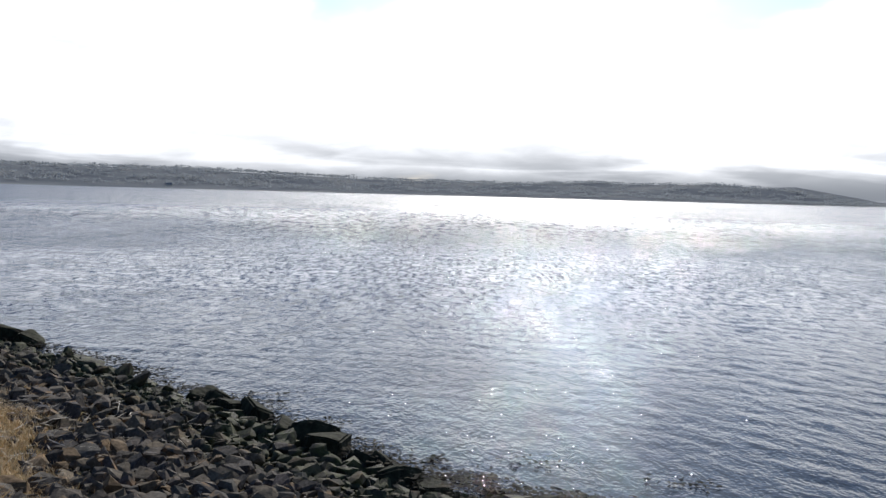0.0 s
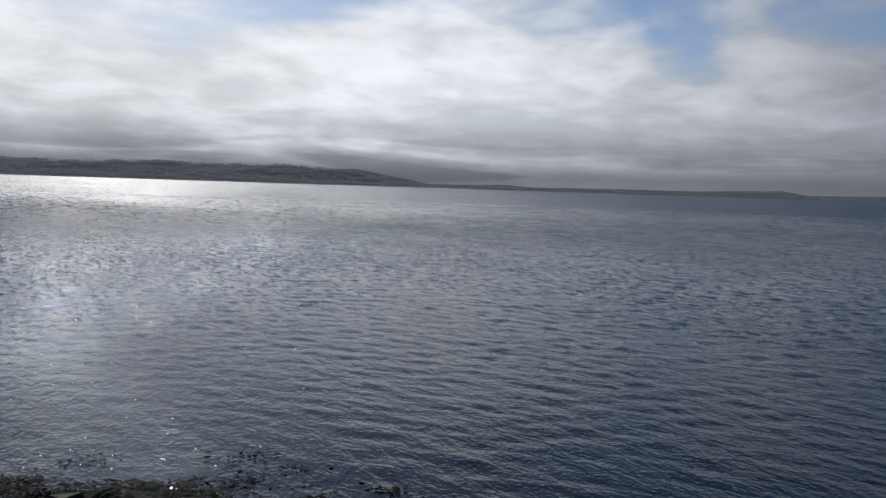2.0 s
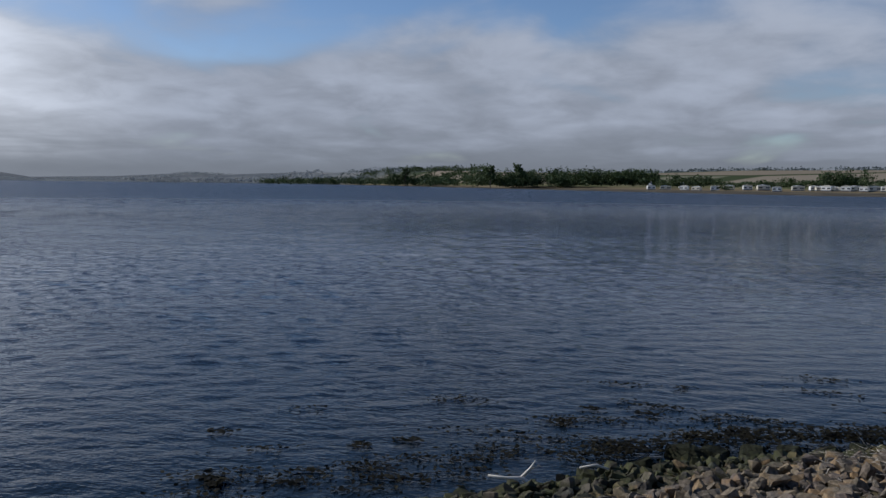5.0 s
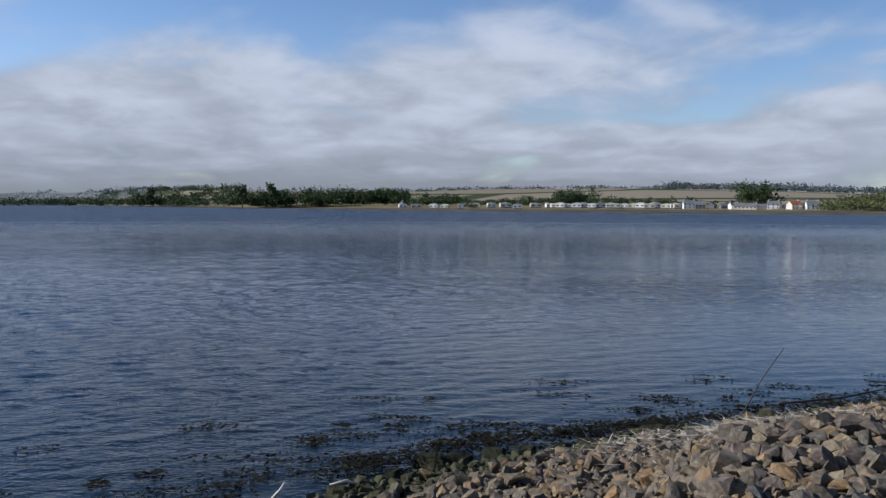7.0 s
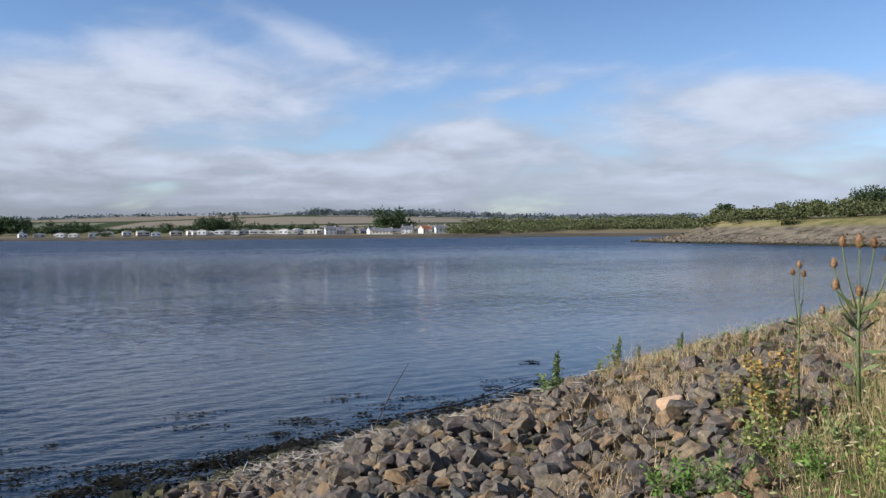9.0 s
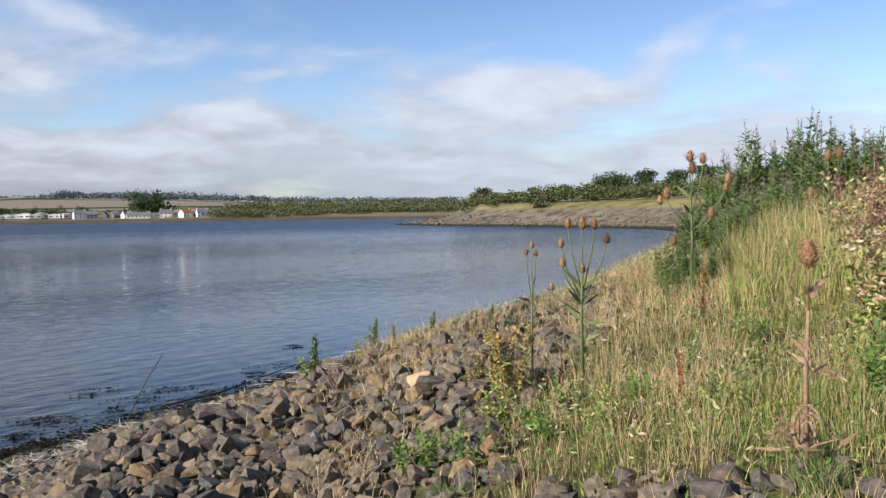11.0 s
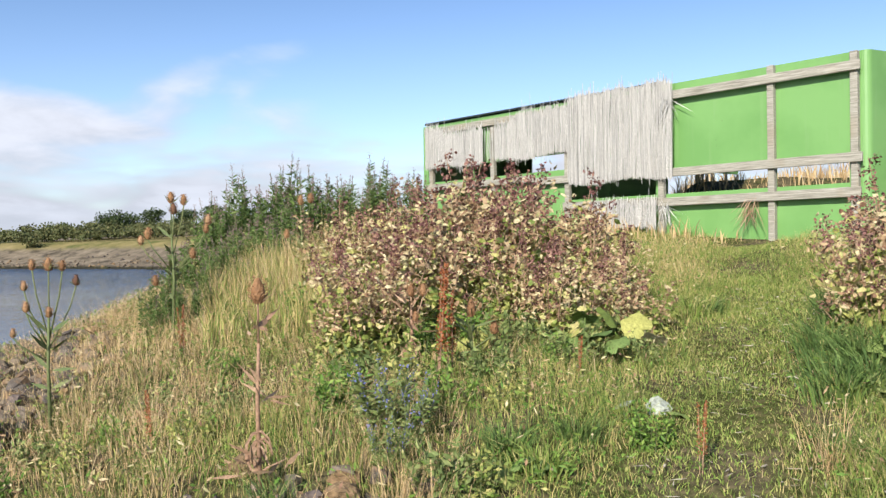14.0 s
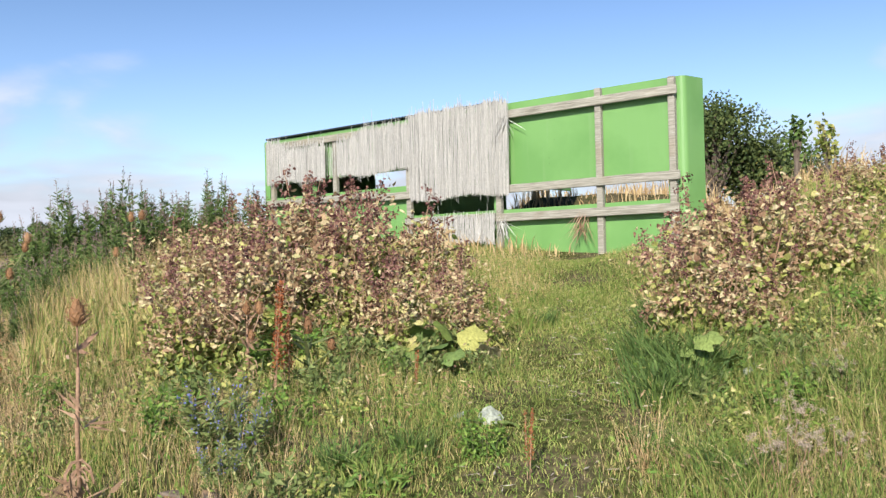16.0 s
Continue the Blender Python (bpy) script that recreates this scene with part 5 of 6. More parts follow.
def tussocks(name, label, n, per, az0, az1, r0, r1, hh, ww, spread, mat, keep):
    """Blades in bunches, each bunch of its own height and lean."""
    x, y, a, r = scatter(n, az0, az1, r0, r1)
    ok = keep(x, y, a, r, signed(x, y)) > rng.random(n)
    x, y, r = x[ok], y[ok], r[ok]
    k = len(x)
    grown = np.repeat(rng.uniform(*hh, k), per)
    off = rng.normal(0, spread, (k * per, 2)) * np.repeat(rng.uniform(0.6, 1.5, k), per)[:, None]
    bx, by = np.repeat(x, per) + off[:, 0], np.repeat(y, per) + off[:, 1]
    soup = Soup()
    blades(soup, np.stack([bx, by, height(bx, by) - 0.02], 1), grown * rng.uniform(0.45, 1.0, k * per), rng.uniform(*ww, k * per) * (0.8 + 0.06 * np.repeat(r, per)),
           rng.uniform(0.15, 0.9, k * per), np.arctan2(off[:, 1], off[:, 0]) + rng.normal(0, 0.7, k * per))
    return tagged(new(name, soup.mesh(name, mat)), label, "grass", kind="stuff")


tussocks("straw_tussocks", "bunches of bleached dry grass on the slope", 620, 46, 128, 166, 4.0, 11, (0.22, 0.5), (0.0016, 0.0032), 0.07, M_STRAW,
         lambda x, y, a, r, s: meadow(x, y, a, r, s) * patchy(x, y, 1.0, 4.0) * 1.2)
tussocks("pale_tussocks", "bunches of dry grass among rank green growth", 130, 46, 186, 203, 4.0, 11, (0.25, 0.55), (0.0018, 0.0034), 0.08, M_STRAW,
         lambda x, y, a, r, s: patchy(x, y, 1.0, 4.0) * (1 - on_path(x, y, a, r)))
tussocks("green_tussocks", "bunches of fresh green grass in the meadow", 520, 46, 140, 202, 4.0, 12, (0.16, 0.4), (0.002, 0.0042), 0.07, M_RANK,
         lambda x, y, a, r, s: meadow(x, y, a, r, s) * patchy(x, y, 0.8, 9.0))


def tuft(label, h, n, mat):
    e = thing("grass_tuft", (0, 0, 0), label, "grass tuft", "coarse grass tufts")
    s = Soup()
    b = rng.normal(0, 0.09, (n, 3)) * (1, 1, 0)
    blades(s, b, rng.uniform(0.5, 1.0, n) * h, rng.uniform(0.008, 0.013, n), rng.uniform(0.3, 1.0, n), np.arctan2(b[:, 1], b[:, 0]) + rng.normal(0, 0.4, n))
    part("blades", s.mesh("blades", mat), e)
    return e


SEDGE = tuft("dark green arching sedge tuft in shade", 0.46, 190, M_LEAF)
place([SEDGE], [(186.0, 7.2, 1.0, 0), (187.2, 7.8, 1.1, 70), (187.8, 6.9, 1.0, 140), (186.8, 6.2, 0.9, 210), (188.6, 6.4, 1.0, 280), (188.2, 7.6, 1.0, 330), (189.4, 6.8, 1.0, 30), (186.6, 8.6, 0.9, 90)], 0.02)
place([tuft("dark green arching sedge tuft beside the path", 0.42, 170, M_LEAF), tuft("bright green coarse grass tuft", 0.36, 150, M_LAWN)],
      [(186.2, 6.8, 0.75, 0), (187.4, 6.2, 0.8, 60), (186.6, 7.6, 0.75, 120), (188.2, 7.0, 0.8, 180), (187.0, 5.4, 0.7, 240), (178.6, 8.4, 0.9, 300), (179.8, 8.6, 0.8, 20),
       (177.6, 8.8, 0.8, 50), (168.4, 5.0, 0.9, 80), (170.6, 4.8, 0.9, 140), (172.6, 5.2, 0.8, 200), (189.2, 5.2, 1.0, 260), (154.6, 4.6, 0.7, 320), (188.8, 8.0, 1.0, 30),
       (133.4, 5.0, 0.55, 60), (147.6, 5.2, 0.6, 200), (191.0, 5.0, 1.1, 100), (193.0, 5.6, 1.1, 150)], 0.02)

# low leafy growth between the blades
for name_, label_, n_, mat_, az0_, az1_ in (("meadow_herbs", "low green leafy growth between the grass", 56000, M_WEEDY, 132, 202), ("yellowed_herbs", "yellowing low leaves in the grass", 9000, M_YELLOWING, 132, 202),
                                       ("dead_herbs", "dead brown leaf litter in the grass", 24000, M_WILT, 130, 202)):
    x, y, a, r = scatter(n_, az0_, az1_, 3.6, 12.5)
    ok = meadow(x, y, a, r, signed(x, y)) * (0.15 + 0.85 * patchy(x, y, 1.3, float(n_ % 7)) ** 1.5) * (1 - on_path(x, y, a, r)) > rng.random(n_)
    x, y = x[ok], y[ok]
    s = Soup()
    leaves(s, np.stack([x, y, height(x, y) + rng.uniform(0.01, 0.20, len(x))], 1), rng.uniform(0.022, 0.06, len(x)), rng.uniform(0.003, 0.009, len(x)), 0.3)
    tagged(new(name_, s.mesh(name_, mat_)), label_, "weeds", kind="stuff")

# litter on the path
s = Soup()
x, y, a, r = scatter(1500, 174, 191, 4.2, 10.5)
ok = on_path(x, y, a - 1.2, r) * patchy(x, y, 2.2, 5.0) > rng.random(1500) * 0.8
c = np.stack([x, y, height(x, y) + 0.03], 1)[ok]
leaves(s, c, rng.uniform(0.04, 0.12, len(c)), rng.uniform(0.003, 0.007, len(c)), way=unit(rng.normal(size=(len(c), 3)) * (1, 1, 0.05)), stray=0.05)
tagged(new("straw_litter", s.mesh("straw_litter", M_LITTER)), "pale straw litter trodden into the path", "straw", kind="stuff")

# ---- rubble ----
def stone_shape(k, flat=0.62):
    """An angular block: the hull of a few points, as corners and triangles."""
    bm = bmesh.new()
    q = np.random.default_rng(100 + k)
    for _ in range(13):
        v = unit(q.normal(size=3)) * q.uniform(0.85, 1.1)
        v = np.sign(v) * np.abs(v) ** 0.62 * (1.0, q.uniform(0.62, 0.9), flat)
        bm.verts.new(v * 0.55)
    res = bmesh.ops.convex_hull(bm, input=bm.verts[:])
    bmesh.ops.delete(bm, geom=[v for v in bm.verts if not v.link_faces], context="VERTS")
    bm.verts.index_update()
    out = np.array([v.co[:] for v in bm.verts]), [tuple(v.index for v in f.verts) for f in bm.faces]
    bm.free()
    return out


SHAPES = [stone_shape(k, 0.5 + 0.03 * k) for k in range(9)]
STONES = []
for (cv, cf) in SHAPES:
    STONES.append(Soup().add(cv[None], cf).mesh("stone", M_STONE))


def stone_spots(az0, az1, r0, r1, gap):
    """Jittered grid over the sector: points that lie on rubble."""
    lim = r1
    g = np.arange(-lim, lim, gap)
    x, y = [q.ravel() for q in np.meshgrid(g, g)]
    x, y = x + rng.uniform(-0.45, 0.45, len(x)) * gap, y + rng.uniform(-0.45, 0.45, len(x)) * gap
    r, a = np.hypot(x, y), np.degrees(np.arctan2(x, y))
    ok = (r > r0) & (r < r1) & (a > az0) & (a < az1)
    x, y, r, a = x[ok], y[ok], r[ok], a[ok]
    s_ = signed(x, y)
    ok = (s_ > -0.25) & (stony(x, y, a, r, s_) > rng.uniform(0.25, 0.75, len(x)))
    return x[ok], y[ok], r[ok], a[ok], s_[ok]


def turns(n):
    """Random settled orientations."""
    out = np.empty((n, 3, 3))
    for i in range(n):
        out[i] = Euler((rng.normal(0, 0.35), rng.normal(0, 0.35), rng.uniform(0, 6.283))).to_matrix()
    return out


x, y, r, a, s_ = stone_spots(66, 176, 3.6, 20, 0.115)
x2, y2, r2, a2, s2 = stone_spots(-32, 34, 4.6, 26, 0.135)
x3, y3, r3, a3, s3 = stone_spots(34, 66, 4.2, 11, 0.15)
x, y, r, a, s_ = [np.concatenate(q) for q in ((x, x2, x3), (y, y2, y3), (r, r2, r3), (a, a2, a3), (s_, s2, s3))]
size = rng.gamma(7.0, 0.030, len(x)).clip(0.11, 0.40) * np.where(a > 104, 0.6, np.where(a < 66, 0.8, 0.62)) * np.where((r < 5.4) & (a > 138), 0.75, 1.0)
size = np.where((s_ < 0.9) & (rng.random(len(x)) < 0.08), size * rng.uniform(1.4, 2.0, len(x)), size)
z = height(x, y) + size * rng.uniform(0.05, 0.35, len(x))
rot = turns(len(x))
kind = rng.integers(0, len(SHAPES), len(x))
# the stretch of bank that is passed nearest, stone by stone
single = np.zeros(len(x), bool)
cand = np.where((a > 100) & (a < 172) & (r > 3.8) & (r < 9.5))[0]
single[cand[np.argsort(r[cand])[:300]]] = True
rest = Soup()
for k, (cv, cf) in enumerate(SHAPES):
    i = np.where((kind == k) & ~single)[0]
    if len(i):
        rest.add(np.einsum("nij,pj->npi", rot[i], cv) * size[i][:, None, None] + np.stack([x, y, z], 1)[i][:, None, :], cf)
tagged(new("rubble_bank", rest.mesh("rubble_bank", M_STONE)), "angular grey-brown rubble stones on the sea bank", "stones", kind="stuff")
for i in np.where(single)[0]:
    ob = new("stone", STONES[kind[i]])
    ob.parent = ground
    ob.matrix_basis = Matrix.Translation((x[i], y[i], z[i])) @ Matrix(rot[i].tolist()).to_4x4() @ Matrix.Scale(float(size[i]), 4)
# fill of small chips between
cx, cy, ca, cr = scatter(30000, -46, 176, 3.6, 24)
cs = signed(cx, cy)
ok = (cs > -0.1) & (stony(cx, cy, ca, cr, cs) > 0.45)
cx, cy = cx[ok], cy[ok]
chips, ck = Soup(), rng.integers(0, 4, len(cx))
csz, crot, cz = rng.uniform(0.05, 0.13, len(cx)), turns(len(cx)), height(cx, cy)
for k in range(4):
    i = np.where(ck == k)[0]
    chips.add(np.einsum("nij,pj->npi", crot[i], SHAPES[k][0]) * csz[i][:, None, None] + np.stack([cx, cy, cz + 0.02], 1)[i][:, None, :], SHAPES[k][1])
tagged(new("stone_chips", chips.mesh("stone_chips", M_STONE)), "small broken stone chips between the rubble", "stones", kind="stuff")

# boulders along the water's edge and in the grass
BOULDER = [stone_shape(40 + k, 0.88) for k in range(4)]


def boulder(az, d, size_, label, k=0, turn=0.0, mat=None, name="boulder", lift=0.05):
    bm = bmesh.new()
    vs = [bm.verts.new(v) for v in BOULDER[k % 4][0]]
    for f in BOULDER[k % 4][1]:
        bm.faces.new([vs[i] for i in f])
    bmesh.ops.bevel(bm, geom=bm.edges[:], offset=0.06, segments=2, affect="EDGES", clamp_overlap=True)
    me = bpy.data.meshes.new(name)
    bm.to_mesh(me)
    bm.free()
    me.materials.append(mat or M_STONE)
    ob = new(name, me)
    ob.matrix_basis = Matrix.Translation(stand(az, d) + Vector((0, 0, size_ * lift))) @ Euler((0.15 * math.sin(turn), 0.2 * math.cos(turn), turn)).to_matrix().to_4x4() @ Matrix.Scale(size_, 4)
    return tagged(ob, label, "boulder", "boulders along the bank")


WETB = "dark weedy boulder at the water's edge"
for i, (az, d, sz) in enumerate(((-26.0, 21.6, 0.9), (-24.6, 20.9, 0.8), (-14.3, 15.0, 0.62), (-13.4, 14.7, 0.6), (-12.0, 13.7, 0.6), (-11.0, 13.5, 0.7), (-9.2, 12.7, 0.55), (-6.9, 12.3, 0.75),
                                 (-5.8, 11.9, 0.7), (-3.6, 11.3, 0.55), (-2.4, 11.2, 0.66), (-1.0, 10.7, 0.6), (1.2, 10.4, 0.5), (3.0, 10.3, 0.35), (5.6, 10.2, 0.5), (8.6, 9.9, 0.6), (11.5, 9.6, 0.5),
                                 (88.0, 11.4, 0.45), (90.4, 11.5, 0.6), (92.6, 12.0, 0.85), (94.0, 12.1, 0.7), (96.4, 12.2, 0.62), (98.6, 12.6, 0.6), (100.6, 12.9, 0.5), (102.4, 12.9, 0.55),
                                 (104.4, 13.1, 0.45), (106.4, 13.6, 0.6), (107.4, 13.3, 0.5), (110.6, 13.8, 0.5))):
    boulder(az, d, sz * (1.1 if az < 20 else 0.72), WETB, i, i * 1.7, M_WETROCK, lift=0.16 if az < 20 else 0.06)
boulder(99.6, 13.9, 0.16, "small dark rock standing in the shallows", 1, 0.4, M_WEED, lift=0.45)
boulder(130.7, 7.6, 0.22, "pale orange sandstone lump among grey stones", 2, 0.3, M_PALESTONE, lift=0.3)
for i, (az, d, sz) in enumerate(((146.6, 6.5, 0.42), (152.6, 5.1, 0.38), (150.0, 4.7, 0.40), (158.6, 4.55, 0.42), (149.0, 4.5, 0.42), (139.6, 4.8, 0.45), (143.8, 4.6, 0.42), (134.0, 8.8, 0.5), (139.0, 8.3, 0.42))):
    boulder(az, d, sz * 0.5, "weathered grey stone half sunk in grass", i, i * 2.3, lift=0.08)

# ---- seaweed, drift and litter at the water's edge ----
weed = Soup()


def weed_at(az, d, n, sx, sy, z0, tall):
    p = on(az, d)
    t = np.array((math.cos(radians(az)), -math.sin(radians(az)), 0))
    o = np.array((math.sin(radians(az)), math.cos(radians(az)), 0))
    c = np.array((p.x, p.y, z0)) + t * rng.normal(0, sx, (n, 1)) + o * rng.normal(0, sy, (n, 1)) + (0, 0, 1) * rng.uniform(0.0, tall, (n, 1)) + (0, 0, 0.022)
    leaves(weed, c, rng.uniform(0.05, 0.12, n), rng.uniform(0.012, 0.028, n), way=unit(rng.normal(size=(n, 3)) * (1, 1, 0.0)) + (0, 0, 0.04), stray=0.05)


edge_az = np.array([-27, -19.5, -15.7, -11, -6, -0.5, 9, 25, 45, 60, 73, 80.5, 88, 94.5, 102, 108, 113, 118, 121.2, 126])
edge_d = np.array([22.1, 18.0, 15.8, 13.9, 12.2, 10.9, 10.0, 9.2, 8.9, 9.2, 9.9, 10.6, 11.7, 12.8, 13.6, 14.6, 15.4, 17.0, 18.6, 20.4])
for i in range(110):
    az = rng.uniform(62, 125)
    k = rng.exponential(1.25)
    if k < 4.2:
        weed_at(az, np.interp(az, edge_az, edge_d) + 0.15 + k * (1.15 if az > 100 else 1.0), int(rng.uniform(20, 70 if az < 90 else 100)), rng.uniform(0.06, 0.40), rng.uniform(0.04, 0.12), 0.0, 0.014)
for i in range(46):
    az = rng.uniform(-27, 30)
    weed_at(az, np.interp(az, edge_az, edge_d) + 0.1 + rng.exponential(0.5), int(rng.uniform(14, 46)), rng.uniform(0.08, 0.3), rng.uniform(0.04, 0.12), 0.0, 0.016)
for az, d, n, sx in ((-10.5, 15.3, 50, 0.35), (-2.6, 12.1, 46, 0.16), (3.2, 11.0, 50, 0.16), (9.0, 10.6, 120, 0.45), (12.5, 10.4, 60, 0.3), (-7.5, 13.5, 30, 0.3), (16.5, 10.6, 40, 0.3), (20, 10.9, 30, 0.25)):
    weed_at(az, d, n, sx, 0.08, 0.0, 0.02)
# a thick dark band along the tide line
for az in np.concatenate([np.arange(86, 124, 0.22), np.arange(-27, 16, 0.3)]):
    d = np.interp(az, edge_az, edge_d) + rng.normal(-0.05, 0.16)
    p = on(az, d)
    weed_at(az, d, 44 if az > 100 else 30, 0.15, 0.13, max(gz(p.x, p.y), 0.0) + 0.04, 0.10)
tagged(new("seaweed", weed.mesh("seaweed", M_WEED)), "dark brown bladder wrack floating and stranded at the edge", "seaweed", kind="stuff")

litter = Soup()
for az, d, n, sp in ((108, 11.4, 120, 0.6), (112, 11.0, 300, 0.6), (114.5, 12.0, 70, 0.6), (118, 13.6, 60, 0.55), (105, 10.6, 150, 0.5), (110, 10.4, 160, 0.5), (124, 9.4, 70, 0.5), (-22, 11.5, 90, 0.8), (-26, 10, 120, 0.8), (114, 9.4, 60, 0.5)):
    p = on(az, d)
    c = np.stack([p.x + rng.normal(0, sp, n), p.y + rng.normal(0, sp, n), np.zeros(n)], 1)
    c[:, 2] = height(c[:, 0], c[:, 1]) + rng.uniform(0.10, 0.17, n)
    leaves(litter, c, rng.uniform(0.08, 0.38, n), rng.uniform(0.003, 0.007, n), way=unit(rng.normal(size=(n, 3)) * (1, 1, 0.1)), stray=0.06)
tagged(new("reed_litter", litter.mesh("reed_litter", M_LITTER)), "bleached reed stems stranded on the rubble", "driftwood", kind="stuff")


def stick(name, label, pts, radii, mat, more=()):
    e = thing(name, pts[0], label, "driftwood")
    o = np.array(pts[0])
    s = Soup()
    tube(s, [np.array(p) - o for p in pts], radii, 7)
    part("limb", s.mesh("limb", mat, True), e)
    for q, rr_ in more:
        s = Soup()
        tube(s, [np.array(p) - o for p in q], rr_, 6)
        part("twig", s.mesh("twig", mat, True), e)
    return e


def xyz(az, d, z):
    return tuple(on(az, d, z))


stick("driftwood_branch", "bleached white forked driftwood branch on weedy stones",
      (xyz(80.4, 9.85, 0.30), xyz(81.6, 9.88, 0.27), xyz(82.6, 9.9, 0.27), xyz(83.4, 9.85, 0.18)), (0.014, 0.017, 0.026, 0.024), M_DRIFT,
      (((xyz(82.5, 9.9, 0.27), xyz(83.1, 9.95, 0.37), xyz(83.4, 9.97, 0.45)), (0.021, 0.016, 0.009)), ((xyz(83.0, 9.95, 0.36), xyz(83.7, 9.97, 0.40)), (0.012, 0.008))))
stick("driftwood_stick", "pale driftwood stick on the stones", (xyz(86.2, 10.2, 0.33), xyz(87.2, 10.3, 0.34), xyz(88.0, 10.3, 0.30)), (0.012, 0.016, 0.011), M_DRIFT)
stick("dark_branch", "long thin dark branch lying over the tide line", (xyz(113.6, 14.0, 0.62), xyz(117.0, 16.2, 0.34), xyz(121.4, 19.6, 0.16)), (0.02, 0.018, 0.008), M_TWIG)
stick("upright_twig", "thin dead twig leaning out of the stones", (xyz(111.6, 14.6, 0.3), xyz(112.6, 14.8, 0.8), xyz(113.8, 15.0, 1.28)), (0.012, 0.009, 0.005), M_TWIG)
stick("bleached_pole", "short bleached pole lying in the grass", (xyz(167.9, 4.42, 2.28), xyz(169.6, 4.4, 2.24)), (0.018, 0.02), M_DRIFT)

# ---- trees and scrub ----
def tree(label, at_, h, r, n, mat, leaf, name="tree", lobes=9, trunk_share=0.3, group=""):
    """Tapered trunk and limbs under a crown of uneven leaf clusters."""
    e = thing(name, at_, label, "tree", group)
    st, cr = Soup(), Soup()
    tr = h * 0.028 + 0.03
    tube(st, [(0, 0, -0.3), (rng.normal(0, 0.02 * h), rng.normal(0, 0.02 * h), h * trunk_share), (0, 0, h * 0.75)], [tr, tr * 0.75, tr * 0.25], 7)
    for i in range(lobes):
        a, k = 6.283 * i / lobes + rng.uniform(0, 0.6), rng.uniform(0.35, 1.0)
        q = r * rng.uniform(0.25, 0.75) * (1.15 - 0.55 * k)
        c = np.array((math.cos(a) * q, math.sin(a) * q, h * (trunk_share + (0.95 - trunk_share) * k)))
        tube(st, [(0, 0, h * (trunk_share + 0.12 * k)), c * (0.6, 0.6, 0.85), c], [tr * 0.45, tr * 0.3, tr * 0.1], 5)
        m = n // lobes
        p = unit(rng.normal(size=(m, 3))) * (rng.random((m, 1)) ** 0.45) * (r * 0.52, r * 0.52, h * 0.19) * rng.uniform(0.75, 1.25)
        leaves(cr, c + p, rng.uniform(0.7, 1.3, m) * leaf, rng.uniform(0.3, 0.5, m) * leaf, 0.1)
    part("trunk", st.mesh("trunk", M_BARK), e)
    part("crown", cr.mesh("crown", mat), e)
    return e


for az, d, h, r in ((189.8, 19.5, 2.35, 1.4), (191.6, 20.5, 2.05, 1.6), (193.6, 21.0, 1.75, 1.5), (188.6, 20.5, 2.2, 1.2)):
    tree("dark green hedgerow tree beyond the hide", stand(az, d, 0.1), h, r, 5200, M_HEDGE, 0.075, lobes=21, trunk_share=0.05, group="trees beyond the hide")
tree("leafy sapling among withered plants", stand(194.6, 14.0, 0.05), 1.0, 0.22, 300, M_LEAF, 0.075, "sapling", 8, 0.2)
tree("leafy sapling among withered plants", stand(196.2, 14.4, 0.05), 0.85, 0.2, 240, M_YELLOWING, 0.075, "sapling", 7, 0.2)

def crowns(soup, az, d, z, h, r, n, leaf):
    """Tree crowns without trunks to speak of, far off."""
    p = on(az, d)
    n, leaf = (int(n * 2.0), leaf * 0.65) if d < 1300 else (n, leaf * 0.85)
    lob = max(3, n // 34)
    for i in range(lob):
        c = np.array((p.x, p.y, z)) + rng.normal(0, 0.42, 3) * (r, r, 0) + (0, 0, h * rng.uniform(0.3, 0.82))
        m = max(6, n // lob)
        q = unit(rng.normal(size=(m, 3))) * rng.random((m, 1)) ** 0.4 * (r * 0.55, r * 0.55, h * 0.24)
        leaves(soup, c + q, rng.uniform(0.6, 1.3, m) * leaf, rng.uniform(0.35, 0.6, m) * leaf, 0.1)


def belt(name, label, mat, rows, cat="woods"):
    """rows: az0, az1, d0, d1, count, height, spread, pieces, leaf."""
    soup = Soup()
    for az0, az1, d0, d1, count, h, r, n, leaf in rows:
        for i in range(count):
            az, k = rng.uniform(az0, az1), rng.random()
            d = d0 + (d1 - d0) * k
            p = on(az, d)
            crowns(soup, az, d, max(gz(p.x, p.y), 0.3), h * rng.uniform(0.6, 1.2), r * rng.uniform(0.7, 1.3), n, leaf)
    return tagged(new(name, soup.mesh(name, mat)), label, cat, kind="stuff")


# stones on the headland's beach
x, y, a, r = scatter(9000, 126.5, 151, 120, 260)
s_ = signed(x, y)
ok = (s_ > 1.0) & (s_ < 15) & (rng.random(9000) < 0.7)
x, y = x[ok], y[ok]
hs, hk, hrot, hsz = Soup(), rng.integers(0, 9, len(x)), turns(len(x)), rng.gamma(3.0, 0.16, len(x)).clip(0.2, 1.6)
for k in range(9):
    i = np.where(hk == k)[0]
    hs.add(np.einsum("nij,pj->npi", hrot[i], SHAPES[k][0]) * hsz[i][:, None, None] + np.stack([x, y, height(x, y)], 1)[i][:, None, :], SHAPES[k][1])
tagged(new("headland_stones", hs.mesh("headland_stones", M_STONE)), "scattered stones on the headland beach", "stones", kind="stuff")
